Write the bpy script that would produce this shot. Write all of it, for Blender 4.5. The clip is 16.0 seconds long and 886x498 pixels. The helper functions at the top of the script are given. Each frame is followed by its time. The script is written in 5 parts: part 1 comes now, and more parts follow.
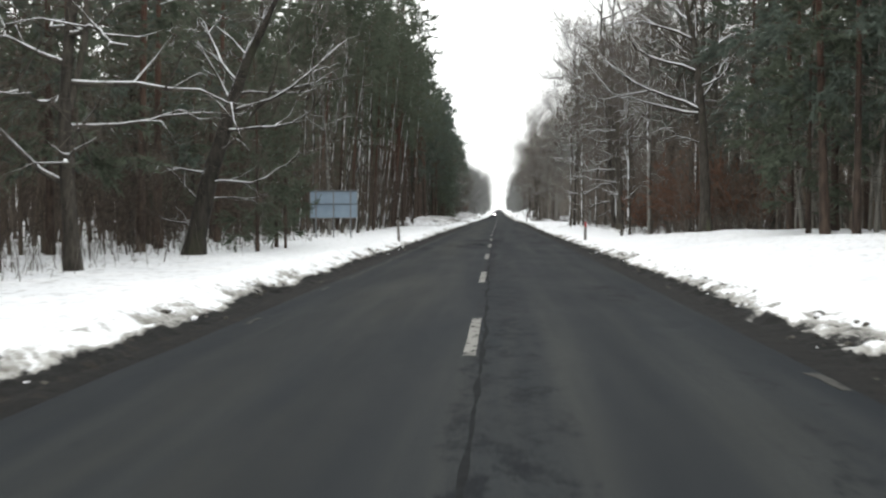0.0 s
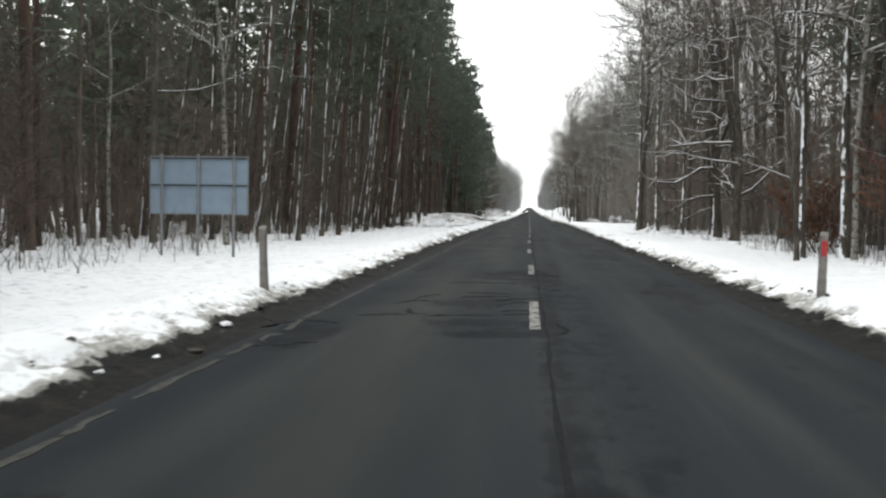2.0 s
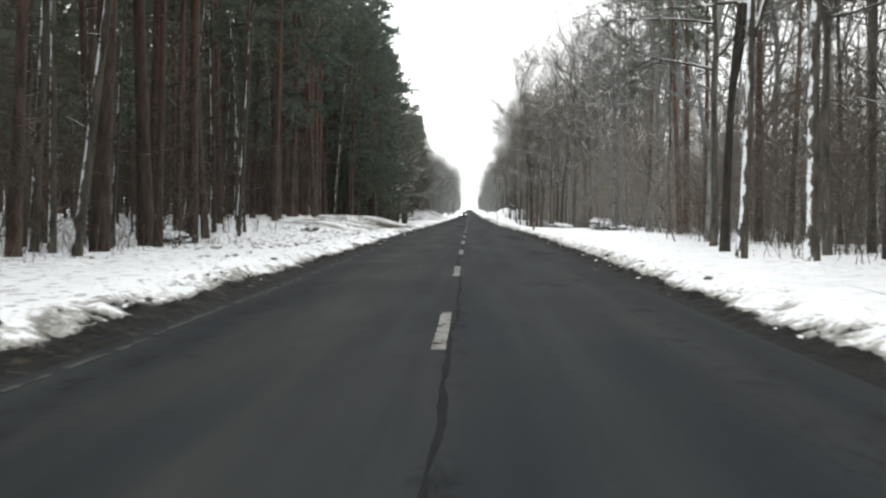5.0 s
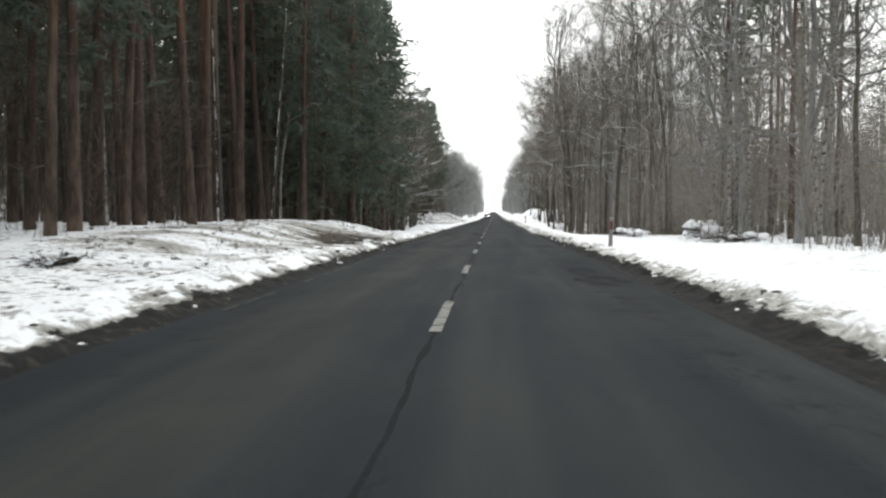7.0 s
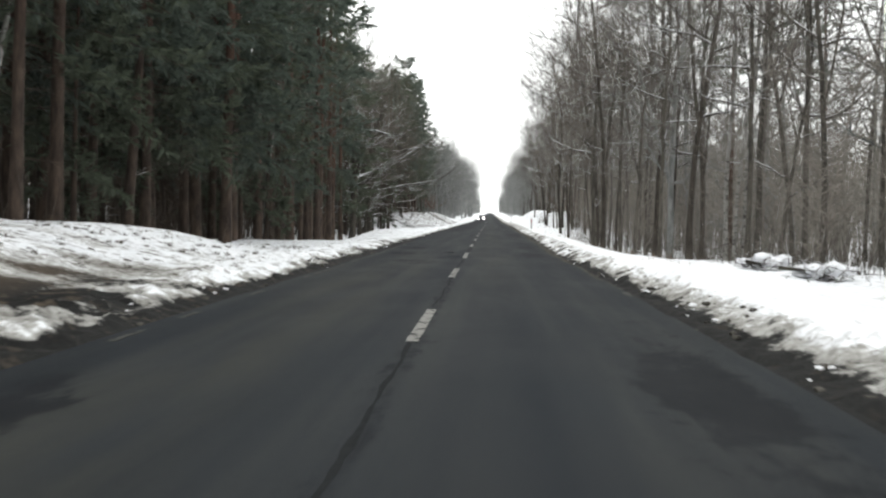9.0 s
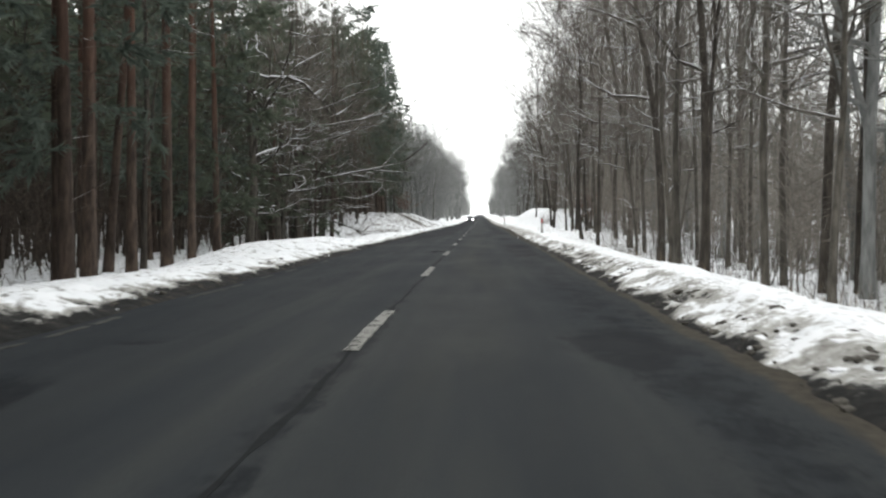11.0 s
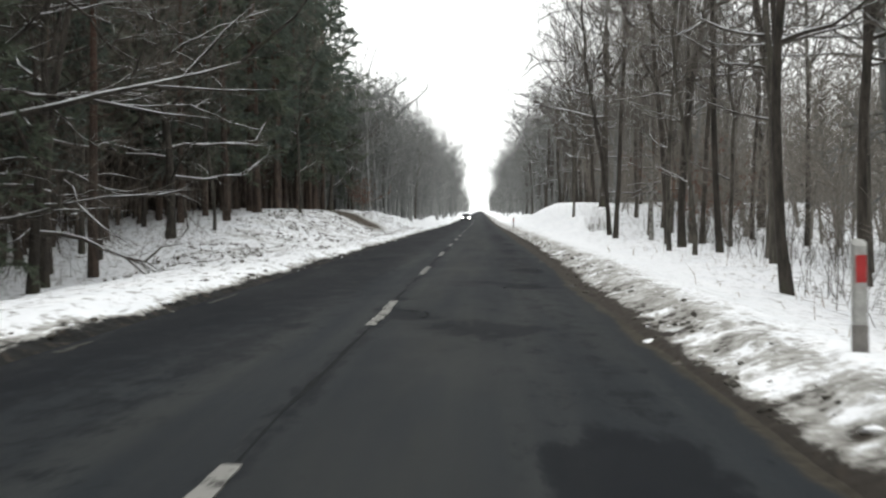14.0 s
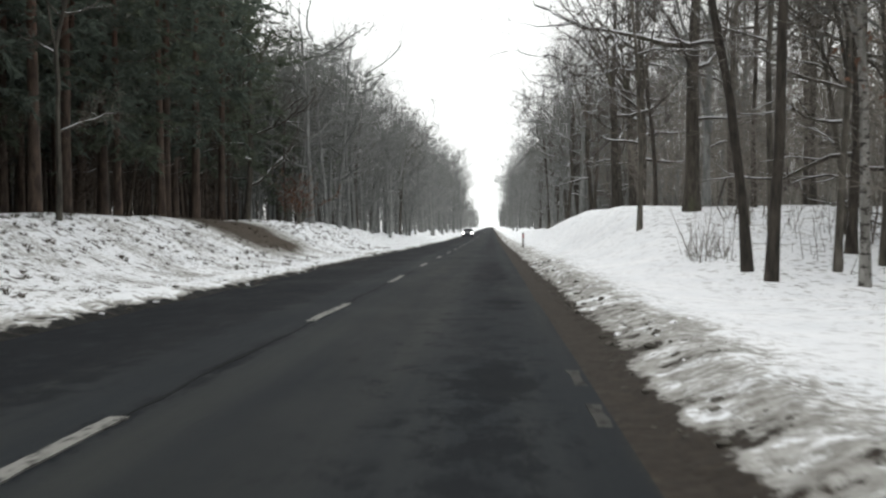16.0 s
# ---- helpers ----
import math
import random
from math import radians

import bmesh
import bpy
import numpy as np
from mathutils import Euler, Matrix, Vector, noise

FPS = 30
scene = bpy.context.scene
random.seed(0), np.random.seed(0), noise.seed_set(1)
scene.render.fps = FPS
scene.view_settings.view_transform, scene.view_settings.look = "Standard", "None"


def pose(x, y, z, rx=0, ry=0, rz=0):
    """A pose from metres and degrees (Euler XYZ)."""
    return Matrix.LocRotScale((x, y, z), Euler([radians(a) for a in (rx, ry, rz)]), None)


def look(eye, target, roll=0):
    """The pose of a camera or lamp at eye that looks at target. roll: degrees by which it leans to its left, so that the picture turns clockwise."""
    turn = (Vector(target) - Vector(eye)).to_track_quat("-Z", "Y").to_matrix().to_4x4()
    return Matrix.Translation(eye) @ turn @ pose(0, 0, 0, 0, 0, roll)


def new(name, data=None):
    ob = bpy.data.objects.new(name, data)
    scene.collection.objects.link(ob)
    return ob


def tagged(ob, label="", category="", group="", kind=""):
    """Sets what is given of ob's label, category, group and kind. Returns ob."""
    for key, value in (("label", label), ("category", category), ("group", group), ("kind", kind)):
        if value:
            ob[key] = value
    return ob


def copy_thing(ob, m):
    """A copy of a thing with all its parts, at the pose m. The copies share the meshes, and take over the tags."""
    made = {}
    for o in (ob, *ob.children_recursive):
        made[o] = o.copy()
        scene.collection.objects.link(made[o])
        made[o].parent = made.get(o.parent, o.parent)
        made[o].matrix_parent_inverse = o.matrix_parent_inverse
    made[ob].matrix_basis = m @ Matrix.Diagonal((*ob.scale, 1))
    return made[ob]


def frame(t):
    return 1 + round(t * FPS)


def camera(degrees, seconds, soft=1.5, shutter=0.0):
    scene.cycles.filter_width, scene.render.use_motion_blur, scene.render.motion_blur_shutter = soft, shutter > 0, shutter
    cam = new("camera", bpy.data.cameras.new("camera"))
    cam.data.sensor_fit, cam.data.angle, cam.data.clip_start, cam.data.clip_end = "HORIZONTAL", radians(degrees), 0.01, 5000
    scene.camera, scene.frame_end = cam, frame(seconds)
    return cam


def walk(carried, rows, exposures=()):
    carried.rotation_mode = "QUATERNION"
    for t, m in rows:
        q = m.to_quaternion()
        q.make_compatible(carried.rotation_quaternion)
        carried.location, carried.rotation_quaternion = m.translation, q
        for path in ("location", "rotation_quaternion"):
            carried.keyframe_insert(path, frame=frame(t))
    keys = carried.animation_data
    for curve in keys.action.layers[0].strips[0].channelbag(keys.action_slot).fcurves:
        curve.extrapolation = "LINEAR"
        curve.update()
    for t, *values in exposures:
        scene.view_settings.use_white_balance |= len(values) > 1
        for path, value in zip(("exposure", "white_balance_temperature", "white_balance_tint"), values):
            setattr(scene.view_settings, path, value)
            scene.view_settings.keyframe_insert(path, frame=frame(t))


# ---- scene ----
cam = camera(41.4, 16.0, 2.3, 0.15)
EXPOSURE = 0.0
PATH = [
    (0, (0.376, -15.347, 1.385), (0.281, -13.35, 1.324), -0.2),
    (0.5, (0.374, -6.543, 1.347), (0.269, -4.547, 1.291), -0.0),
    (1, (0.251, 2.113, 1.357), (0.145, 4.109, 1.287), -0.0),
    (1.5, (0.135, 10.42, 1.347), (0.012, 12.415, 1.285), -0.3),
    (2, (-0.096, 18.666, 1.357), (-0.241, 20.66, 1.29), 0.8),
    (2.5, (-0.296, 26.871, 1.316), (-0.414, 28.866, 1.249), 0.9),
    (3, (-0.452, 35.325, 1.284), (-0.547, 37.322, 1.228), 1.4),
    (3.5, (-0.305, 43.498, 1.33), (-0.367, 45.496, 1.263), 1.1),
    (4, (-0.195, 52.311, 1.209), (-0.233, 54.31, 1.147), 0.9),
    (4.2, (-0.12, 55.791, 1.233), (-0.153, 57.79, 1.171), 0.6),
    (6.3, (0.594, 92.416, 1.153), (0.512, 94.413, 1.104), -0.2),
    (6.5, (0.587, 95.787, 1.161), (0.503, 97.785, 1.118), -0.6),
    (7, (0.59, 104.244, 1.176), (0.504, 106.241, 1.119), -0.2),
    (7.5, (0.61, 112.874, 1.218), (0.528, 114.872, 1.174), -0.1),
    (8, (0.588, 121.86, 1.255), (0.509, 123.858, 1.206), 0.8),
    (8.2, (0.595, 125.449, 1.258), (0.515, 127.446, 1.201), 1.2),
    (10.3, (0.989, 166.208, 1.133), (0.929, 168.206, 1.077), 0.4),
    (10.5, (0.968, 170.054, 1.077), (0.907, 172.052, 1.03), -0.4),
    (11, (1.02, 178.953, 1.05), (0.956, 180.952, 0.998), 0.1),
    (11.5, (1.202, 187.725, 1.125), (1.123, 189.723, 1.084), 0.5),
    (12, (1.232, 196.429, 1.155), (1.151, 198.426, 1.095), 0.2),
    (12.5, (1.219, 206.18, 1.097), (1.138, 208.178, 1.044), -0.8),
    (13, (1.23, 215.438, 1.127), (1.144, 217.435, 1.081), -1.7),
    (13.5, (1.27, 224.633, 1.244), (1.195, 226.631, 1.202), -1.4),
    (14, (1.334, 233.733, 1.347), (1.27, 235.731, 1.289), 0.1),
    (14.5, (1.55, 243.42, 1.218), (1.563, 245.418, 1.143), -0.7),
    (15, (1.954, 252.118, 1.153), (1.964, 254.116, 1.078), -0.6),
    (15.5, (2.373, 260.551, 1.128), (2.336, 262.55, 1.076), -0.6),
    (16, (2.394, 268.626, 1.213), (2.311, 270.624, 1.182), 0.1),
]
walk(cam, [(t, look(eye, target, roll)) for t, eye, target, roll in PATH], [(t, stops, 6430, 9) for t, stops in ((0, 0.1), (3, 0.15), (6, 0.28), (8.5, 0.28), (10.5, 0.2), (13, 0.12), (14.5, -0.06), (16, -0.17))])

# ---- light: overcast winter sky ----
SUN_EL, SUN_AZ = radians(32), radians(200)
world = bpy.data.worlds.new("overcast")
scene.world = world
world.use_nodes = True
wn, wl = world.node_tree.nodes, world.node_tree.links
sky = wn.new("ShaderNodeTexSky")
sky.sky_type, sky.sun_disc = "NISHITA", False
sky.sun_elevation, sky.sun_rotation = SUN_EL, SUN_AZ
sky.dust_density, sky.air_density, sky.ozone_density = 4.0, 1.0, 1.0
cloud = wn.new("ShaderNodeHueSaturation")
cloud.inputs["Saturation"].default_value = 0.12
wl.new(sky.outputs[0], cloud.inputs["Color"])
veil = wn.new("ShaderNodeMix")
veil.data_type = "RGBA"
veil.inputs["Factor"].default_value = 0.9
wl.new(cloud.outputs[0], veil.inputs["A"])
veil.inputs["B"].default_value = (10.0, 10.1, 9.9, 1)  # the even white of the cloud sheet
wl.new(veil.outputs["Result"], wn["Background"].inputs["Color"])
wn["Background"].inputs["Strength"].default_value = 0.164
sun = new("sun", bpy.data.lights.new("sun", "SUN"))
sun.data.energy, sun.data.angle, sun.data.color = 0.9, radians(40), (1.0, 0.97, 0.93)
sun.matrix_world = look((0, 0, 60), (12, 30, 20))


# ---- materials ----
def nodes(name, rough=0.8):
    m = bpy.data.materials.new(name)
    m.use_nodes = True
    n, l = m.node_tree.nodes, m.node_tree.links
    b = n["Principled BSDF"]
    b.inputs["Roughness"].default_value = rough
    b.inputs["Specular IOR Level"].default_value = 0.3
    return m, n, l, b


def coords(n):
    return n.new("ShaderNodeTexCoord").outputs["Object"]


def noise_of(n, l, vec, scale, detail=4.0, rough=0.55, stretch=None):
    if stretch:
        mp = n.new("ShaderNodeMapping")
        mp.inputs["Scale"].default_value = stretch
        l.new(vec, mp.inputs["Vector"])
        vec = mp.outputs[0]
    t = n.new("ShaderNodeTexNoise")
    t.inputs["Scale"].default_value = scale
    t.inputs["Detail"].default_value = detail
    t.inputs["Roughness"].default_value = rough
    l.new(vec, t.inputs["Vector"])
    return t.outputs["Fac"]


def ramp(n, l, fac, stops):
    r = n.new("ShaderNodeValToRGB")
    while len(r.color_ramp.elements) < len(stops):
        r.color_ramp.elements.new(0.5)
    for e, (p, c) in zip(r.color_ramp.elements, stops):
        e.position = p
        e.color = (*c, 1) if isinstance(c, tuple) else (c, c, c, 1)
    l.new(fac, r.inputs["Fac"])
    return r.outputs["Color"]


def mix(n, l, fac, a, b, mode="MIX"):
    m = n.new("ShaderNodeMix")
    m.data_type, m.blend_type = "RGBA", mode
    for sock, v in ((m.inputs["Factor"], fac), (m.inputs["A"], a), (m.inputs["B"], b)):
        if isinstance(v, (int, float)):
            sock.default_value = v
        elif isinstance(v, tuple):
            sock.default_value = (*v, 1)
        else:
            l.new(v, sock)
    return m.outputs["Result"]


def calc(n, l, op, *args):
    m = n.new("ShaderNodeMath")
    m.operation = op
    for i, v in enumerate(args):
        if isinstance(v, (int, float)):
            m.inputs[i].default_value = v
        else:
            l.new(v, m.inputs[i])
    return m.outputs[0]


def step_of(n, l, v, lo, hi):
    m = n.new("ShaderNodeMapRange")
    m.interpolation_type = "SMOOTHSTEP"
    m.inputs["From Min"].default_value, m.inputs["From Max"].default_value = lo, hi
    l.new(v, m.inputs["Value"])
    return m.outputs[0]


def bump(n, l, b, h, strength=0.4, dist=0.02):
    k = n.new("ShaderNodeBump")
    k.inputs["Strength"].default_value, k.inputs["Distance"].default_value = strength, dist
    l.new(h, k.inputs["Height"])
    l.new(k.outputs[0], b.inputs["Normal"])


def attr(n, name):
    a = n.new("ShaderNodeAttribute")
    a.attribute_name = name
    return a.outputs["Fac"]


def facing(n, l, way):
    g = n.new("ShaderNodeNewGeometry")
    d = n.new("ShaderNodeVectorMath")
    d.operation = "DOT_PRODUCT"
    l.new(g.outputs["Normal"], d.inputs[0])
    d.inputs[1].default_value = way
    return d.outputs["Value"]


WIND = (-0.85, -0.5, 0.1)  # the side from which snow was driven on to the trunks


def bark(name, dark, light, scale=9.0, top=0.45, side=0.0, upper=None, patches=None):
    """Bark with streaked grain; snow lies on upward faces and sticks to the windward side in patches."""
    m, n, l, b = nodes(name, 0.9)
    c = coords(n)
    grain = noise_of(n, l, c, scale, 6, 0.65, (1, 1, 0.25))
    col = ramp(n, l, grain, [(0.36, dark), (0.64, light)])
    if scale >= 7 and not upper and not patches:
        moss = step_of(n, l, noise_of(n, l, c, 1.1, 5, 0.65, (1, 1, 0.4)), 0.52, 0.66)
        col = mix(n, l, calc(n, l, "MULTIPLY", moss, 0.55), col, (0.062, 0.066, 0.038))
    if upper:
        z = n.new("ShaderNodeSeparateXYZ")
        l.new(c, z.inputs[0])
        up = step_of(n, l, calc(n, l, "ADD", z.outputs["Z"], calc(n, l, "MULTIPLY", noise_of(n, l, c, 0.6), 4.0)), 5.0, 10.0)
        col = mix(n, l, up, col, ramp(n, l, grain, [(0.3, tuple(v * 0.6 for v in upper)), (0.7, upper)]))
    if patches:
        p = noise_of(n, l, c, 7.0, 5, 0.6, (0.8, 0.8, 1.4))
        col = mix(n, l, step_of(n, l, p, 0.5, 0.6), col, patches)
    rnd = n.new("ShaderNodeObjectInfo").outputs["Random"]
    col = mix(n, l, 1.0, col, ramp(n, l, rnd, [(0.0, 0.7), (1.0, 1.15)]), "MULTIPLY")
    blot = noise_of(n, l, c, 2.2, 4, 0.6)
    snow = step_of(n, l, calc(n, l, "ADD", facing(n, l, (0, 0, 1)), calc(n, l, "MULTIPLY", blot, 0.9)), top + 0.45, top + 0.65)
    if side:
        driven = step_of(n, l, calc(n, l, "ADD", facing(n, l, WIND), calc(n, l, "MULTIPLY", noise_of(n, l, c, 4.5, 4, 0.65, (1, 1, 0.5)), 2.6)), 2.2 - side, 2.4 - side)
        snow = calc(n, l, "MAXIMUM", snow, driven)
    l.new(mix(n, l, snow, col, (0.82, 0.84, 0.87)), b.inputs["Base Color"])
    bump(n, l, b, grain, 0.9, 0.04)
    return m


BARK_OAK = bark("oak_bark", (0.022, 0.019, 0.016), (0.085, 0.075, 0.062), 8, 0.56, 0.0)
BARK_HERO = bark("old_oak_bark", (0.017, 0.015, 0.0125), (0.062, 0.054, 0.045), 8, 0.34, 0.0)
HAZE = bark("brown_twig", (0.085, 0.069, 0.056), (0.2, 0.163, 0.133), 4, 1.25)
# paler copy of the brown twig, with background haze put into its colour
HAZED_TWIG = bark("hazed_grey_brown_twig", (0.115, 0.102, 0.088), (0.26, 0.235, 0.205), 4, 1.25)
BARK_GREY = bark("grey_bark", (0.034, 0.031, 0.026), (0.118, 0.107, 0.09), 7, 0.72, 0.0)
BARK_PINE = bark("pine_bark", (0.028, 0.021, 0.017), (0.1, 0.072, 0.056), 7, 0.85, 0.0, (0.108, 0.06, 0.043))
BARK_BIRCH = bark("birch_bark", (0.15, 0.145, 0.13), (0.36, 0.35, 0.33), 6, 0.6, 0.0, None, (0.05, 0.045, 0.04))
BARK_DARK = bark("damp_bark", (0.022, 0.019, 0.016), (0.075, 0.064, 0.053), 8, 0.72, 0.0)
TWIG = bark("twig_bark", (0.085, 0.077, 0.066), (0.215, 0.195, 0.17), 5, 1.05)
TWIG_SNOWY = bark("frosted_twig", (0.05, 0.043, 0.036), (0.125, 0.108, 0.09), 5, 0.98)
BARK_DEEP = bark("deep_wood_bark", (0.075, 0.06, 0.047), (0.185, 0.148, 0.118), 6, 1.3, 0.0)
# mixed wood behind the near trunks, greyed in colour to carry the haze
BARK_MIXED = bark("hazed_mixed_wood_bark", (0.105, 0.099, 0.087), (0.25, 0.238, 0.212), 6, 1.3, 0.0)
# paler than the near bark: the haze of distance is put into the colour
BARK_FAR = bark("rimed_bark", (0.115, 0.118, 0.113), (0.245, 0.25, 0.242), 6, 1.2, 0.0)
# darker copy of the deep wood bark, the shade among the trunks in its colour
BARK_SHADED = bark("shade_darkened_bark", (0.034, 0.027, 0.022), (0.1, 0.078, 0.062), 6, 1.3, 0.0)
TRUNK_DRIVEN = bark("snow_plastered_bark", (0.03, 0.026, 0.021), (0.1, 0.088, 0.07), 7, 0.8, 0.1)


def foliage(name, a, b2, top):
    m, n, l, b = nodes(name, 0.75)
    g = n.new("ShaderNodeNewGeometry")
    col = ramp(n, l, g.outputs["Random Per Island"], [(0.0, a), (1.0, b2)])
    c = coords(n)
    snow = step_of(n, l, calc(n, l, "ADD", facing(n, l, (0, 0, 1)), calc(n, l, "MULTIPLY", noise_of(n, l, c, 0.9, 3), 1.2)), top, top + 0.15)
    col = mix(n, l, snow, col, (0.8, 0.82, 0.85))
    l.new(col, b.inputs["Base Color"])
    thin, both = n.new("ShaderNodeBsdfTranslucent"), n.new("ShaderNodeMixShader")
    l.new(col, thin.inputs["Color"])
    both.inputs[0].default_value = 0.5
    l.new(b.outputs[0], both.inputs[1])
    l.new(thin.outputs[0], both.inputs[2])
    l.new(both.outputs[0], n["Material Output"].inputs["Surface"])
    return m


NEEDLES = foliage("pine_needles", (0.075, 0.091, 0.066), (0.128, 0.148, 0.108), 1.74)
NEEDLES_BLUE = foliage("spruce_needles", (0.082, 0.103, 0.085), (0.136, 0.162, 0.136), 1.7)
BROWN_LEAF = foliage("withered_leaves", (0.105, 0.058, 0.04), (0.19, 0.105, 0.072), 1.75)


def snow_ground():
    m, n, l, b = nodes("roadside_snow", 0.8)
    b.inputs["Specular IOR Level"].default_value = 0.1
    c = coords(n)
    big, fine = noise_of(n, l, c, 0.7, 4), noise_of(n, l, c, 9, 6, 0.7)
    clean = ramp(n, l, big, [(0.3, (0.78, 0.8, 0.83)), (0.7, (0.87, 0.88, 0.9))])
    level = calc(n, l, "ADD", attr(n, "dirt"), calc(n, l, "MULTIPLY", calc(n, l, "SUBTRACT", fine, 0.5), 1.3))
    mud = ramp(n, l, noise_of(n, l, c, 14, 5, 0.7), [(0.3, (0.0075, 0.0074, 0.0074)), (0.6, (0.0145, 0.0141, 0.0135)), (0.85, (0.036, 0.034, 0.031))])
    earth = ramp(n, l, noise_of(n, l, c, 11, 5, 0.7), [(0.3, (0.035, 0.027, 0.02)), (0.6, (0.075, 0.06, 0.046)), (0.85, (0.13, 0.108, 0.088))])
    mud = mix(n, l, attr(n, "earth"), mud, earth)
    grimy = ramp(n, l, noise_of(n, l, c, 6, 5, 0.7), [(0.3, (0.155, 0.148, 0.132)), (0.7, (0.5, 0.495, 0.475))])
    col = mix(n, l, step_of(n, l, level, 0.12, 0.42), clean, grimy)
    col = mix(n, l, step_of(n, l, level, 0.5, 0.78), col, mud)
    litter = calc(n, l, "MULTIPLY", step_of(n, l, noise_of(n, l, c, 4, 4, 0.62), 0.56, 0.63), attr(n, "litter"))
    col = mix(n, l, litter, col, (0.075, 0.06, 0.045))
    l.new(col, b.inputs["Base Color"])
    bump(n, l, b, calc(n, l, "ADD", fine, calc(n, l, "MULTIPLY", calc(n, l, "ADD", big, noise_of(n, l, c, 2.6, 3, 0.5)), 2.6)), 0.36, 0.05)
    return m


def asphalt():
    m, n, l, b = nodes("worn_asphalt", 0.85)
    b.inputs["Specular IOR Level"].default_value = 0.06
    c = coords(n)
    grit = noise_of(n, l, c, 60, 4, 0.7)
    lane = noise_of(n, l, c, 1.0, 4, 0.55, (1.5, 0.05, 1))
    blot = noise_of(n, l, c, 0.6, 5, 0.6, (1, 0.35, 1))
    col = ramp(n, l, lane, [(0.3, (0.0172, 0.0204, 0.0242)), (0.5, (0.024, 0.0272, 0.0302)), (0.72, (0.038, 0.041, 0.0405))])
    col = mix(n, l, 0.55, col, ramp(n, l, blot, [(0.3, 0.55), (0.7, 1.3)]), "MULTIPLY")
    col = mix(n, l, 0.6, col, ramp(n, l, grit, [(0.3, 0.6), (0.7, 1.35)]), "MULTIPLY")
    col = mix(n, l, calc(n, l, "MULTIPLY", attr(n, "worn"), step_of(n, l, noise_of(n, l, c, 0.8, 5, 0.6, (1.2, 0.12, 1)), 0.3, 0.7)), col, (0.041, 0.042, 0.0375))
    tar_dark = step_of(n, l, calc(n, l, "ADD", attr(n, "tar_dark"), calc(n, l, "MULTIPLY", calc(n, l, "SUBTRACT", noise_of(n, l, c, 3.0, 7, 0.78, (1, 0.45, 1)), 0.5), 2.5)), 0.3, 0.66)
    col = mix(n, l, calc(n, l, "MULTIPLY", tar_dark, 0.84), col, (0.0095, 0.0105, 0.013))
    sand_sheen = step_of(n, l, calc(n, l, "ADD", attr(n, "sand_sheen"), calc(n, l, "MULTIPLY", calc(n, l, "SUBTRACT", noise_of(n, l, c, 4, 6, 0.7, (1, 0.4, 1)), 0.5), 0.9)), 0.35, 0.75)
    col = mix(n, l, sand_sheen, col, ramp(n, l, noise_of(n, l, c, 9, 5, 0.7), [(0.3, (0.026, 0.0235, 0.0185)), (0.7, (0.066, 0.058, 0.046))]))
    l.new(col, b.inputs["Base Color"])
    l.new(ramp(n, l, blot, [(0.3, 0.7), (0.7, 0.9)]), b.inputs["Roughness"])
    bump(n, l, b, grit, 0.35, 0.008)
    return m


def paint(name, white, wear):
    m, n, l, b = nodes(name, 0.85)
    b.inputs["Specular IOR Level"].default_value = 0.06
    c = coords(n)
    w = noise_of(n, l, c, 7, 6, 0.7, (1, 0.5, 1))
    l.new(mix(n, l, step_of(n, l, w, wear, wear + 0.12), white, (0.032, 0.031, 0.03)), b.inputs["Base Color"])
    return m


def plain(name, col, rough=0.5, metal=0.0, vary=0.25, scale=6.0, gloss=0.3):
    m, n, l, b = nodes(name, rough)
    b.inputs["Specular IOR Level"].default_value = gloss
    f = noise_of(n, l, coords(n), scale, 5, 0.65)
    l.new(ramp(n, l, f, [(0.3, tuple(v * (1 - vary) for v in col)), (0.7, tuple(min(1, v * (1 + vary)) for v in col))]), b.inputs["Base Color"])
    b.inputs["Metallic"].default_value = metal
    return m


SNOW = snow_ground()
ASPHALT = asphalt()
LINE = paint("road_paint", (0.235, 0.232, 0.218), 0.5)
EDGE_LINE = paint("faded_road_paint", (0.066, 0.065, 0.061), 0.5)
TAR = plain("tar_seam", (0.0185, 0.0195, 0.0205), 0.9, 0, 0.3, 9, 0.03)
SIGN_BACK = plain("galvanised_sheet", (0.22, 0.285, 0.35), 0.45, 0.2, 0.12, 2)
STEEL = plain("galvanised_tube", (0.2, 0.21, 0.22), 0.6, 0.3)
POST_WHITE = plain("grimy_white_plastic", (0.3, 0.3, 0.285), 0.6, 0, 0.3, 9)
POST_DARK = plain("road_film_plastic", (0.16, 0.15, 0.14), 0.7, 0, 0.3, 9)
RED = plain("red_reflector", (0.32, 0.03, 0.03), 0.4)
RED_GRIMY = plain("grimy_red_reflector", (0.1, 0.022, 0.02), 0.6)
RAIL = plain("weathered_steel", (0.06, 0.065, 0.07), 0.6, 0.4)
LOOSE_SNOW = plain("lying_snow", (0.82, 0.83, 0.86), 0.7, 0, 0.05, 3)
SLUSH = plain("dirty_ice", (0.085, 0.08, 0.071), 0.85, 0, 0.6, 8, 0.05)
TUFT = plain("withered_tufts", (0.06, 0.048, 0.036), 0.9, 0, 0.4, 3)
GRASS = plain("dead_grass", (0.17, 0.12, 0.07), 0.9, 0, 0.4, 3)
CAR_PAINT = plain("dark_car_paint", (0.03, 0.033, 0.04), 0.3)
GLASS = plain("car_glass", (0.02, 0.02, 0.022), 0.1)
RUBBER = plain("rubber", (0.02, 0.02, 0.02), 0.9)
LAMP, _n, _l, _b = nodes("headlight")
_b.inputs["Emission Color"].default_value, _b.inputs["Emission Strength"].default_value = (1, 0.95, 0.88, 1), 28.0


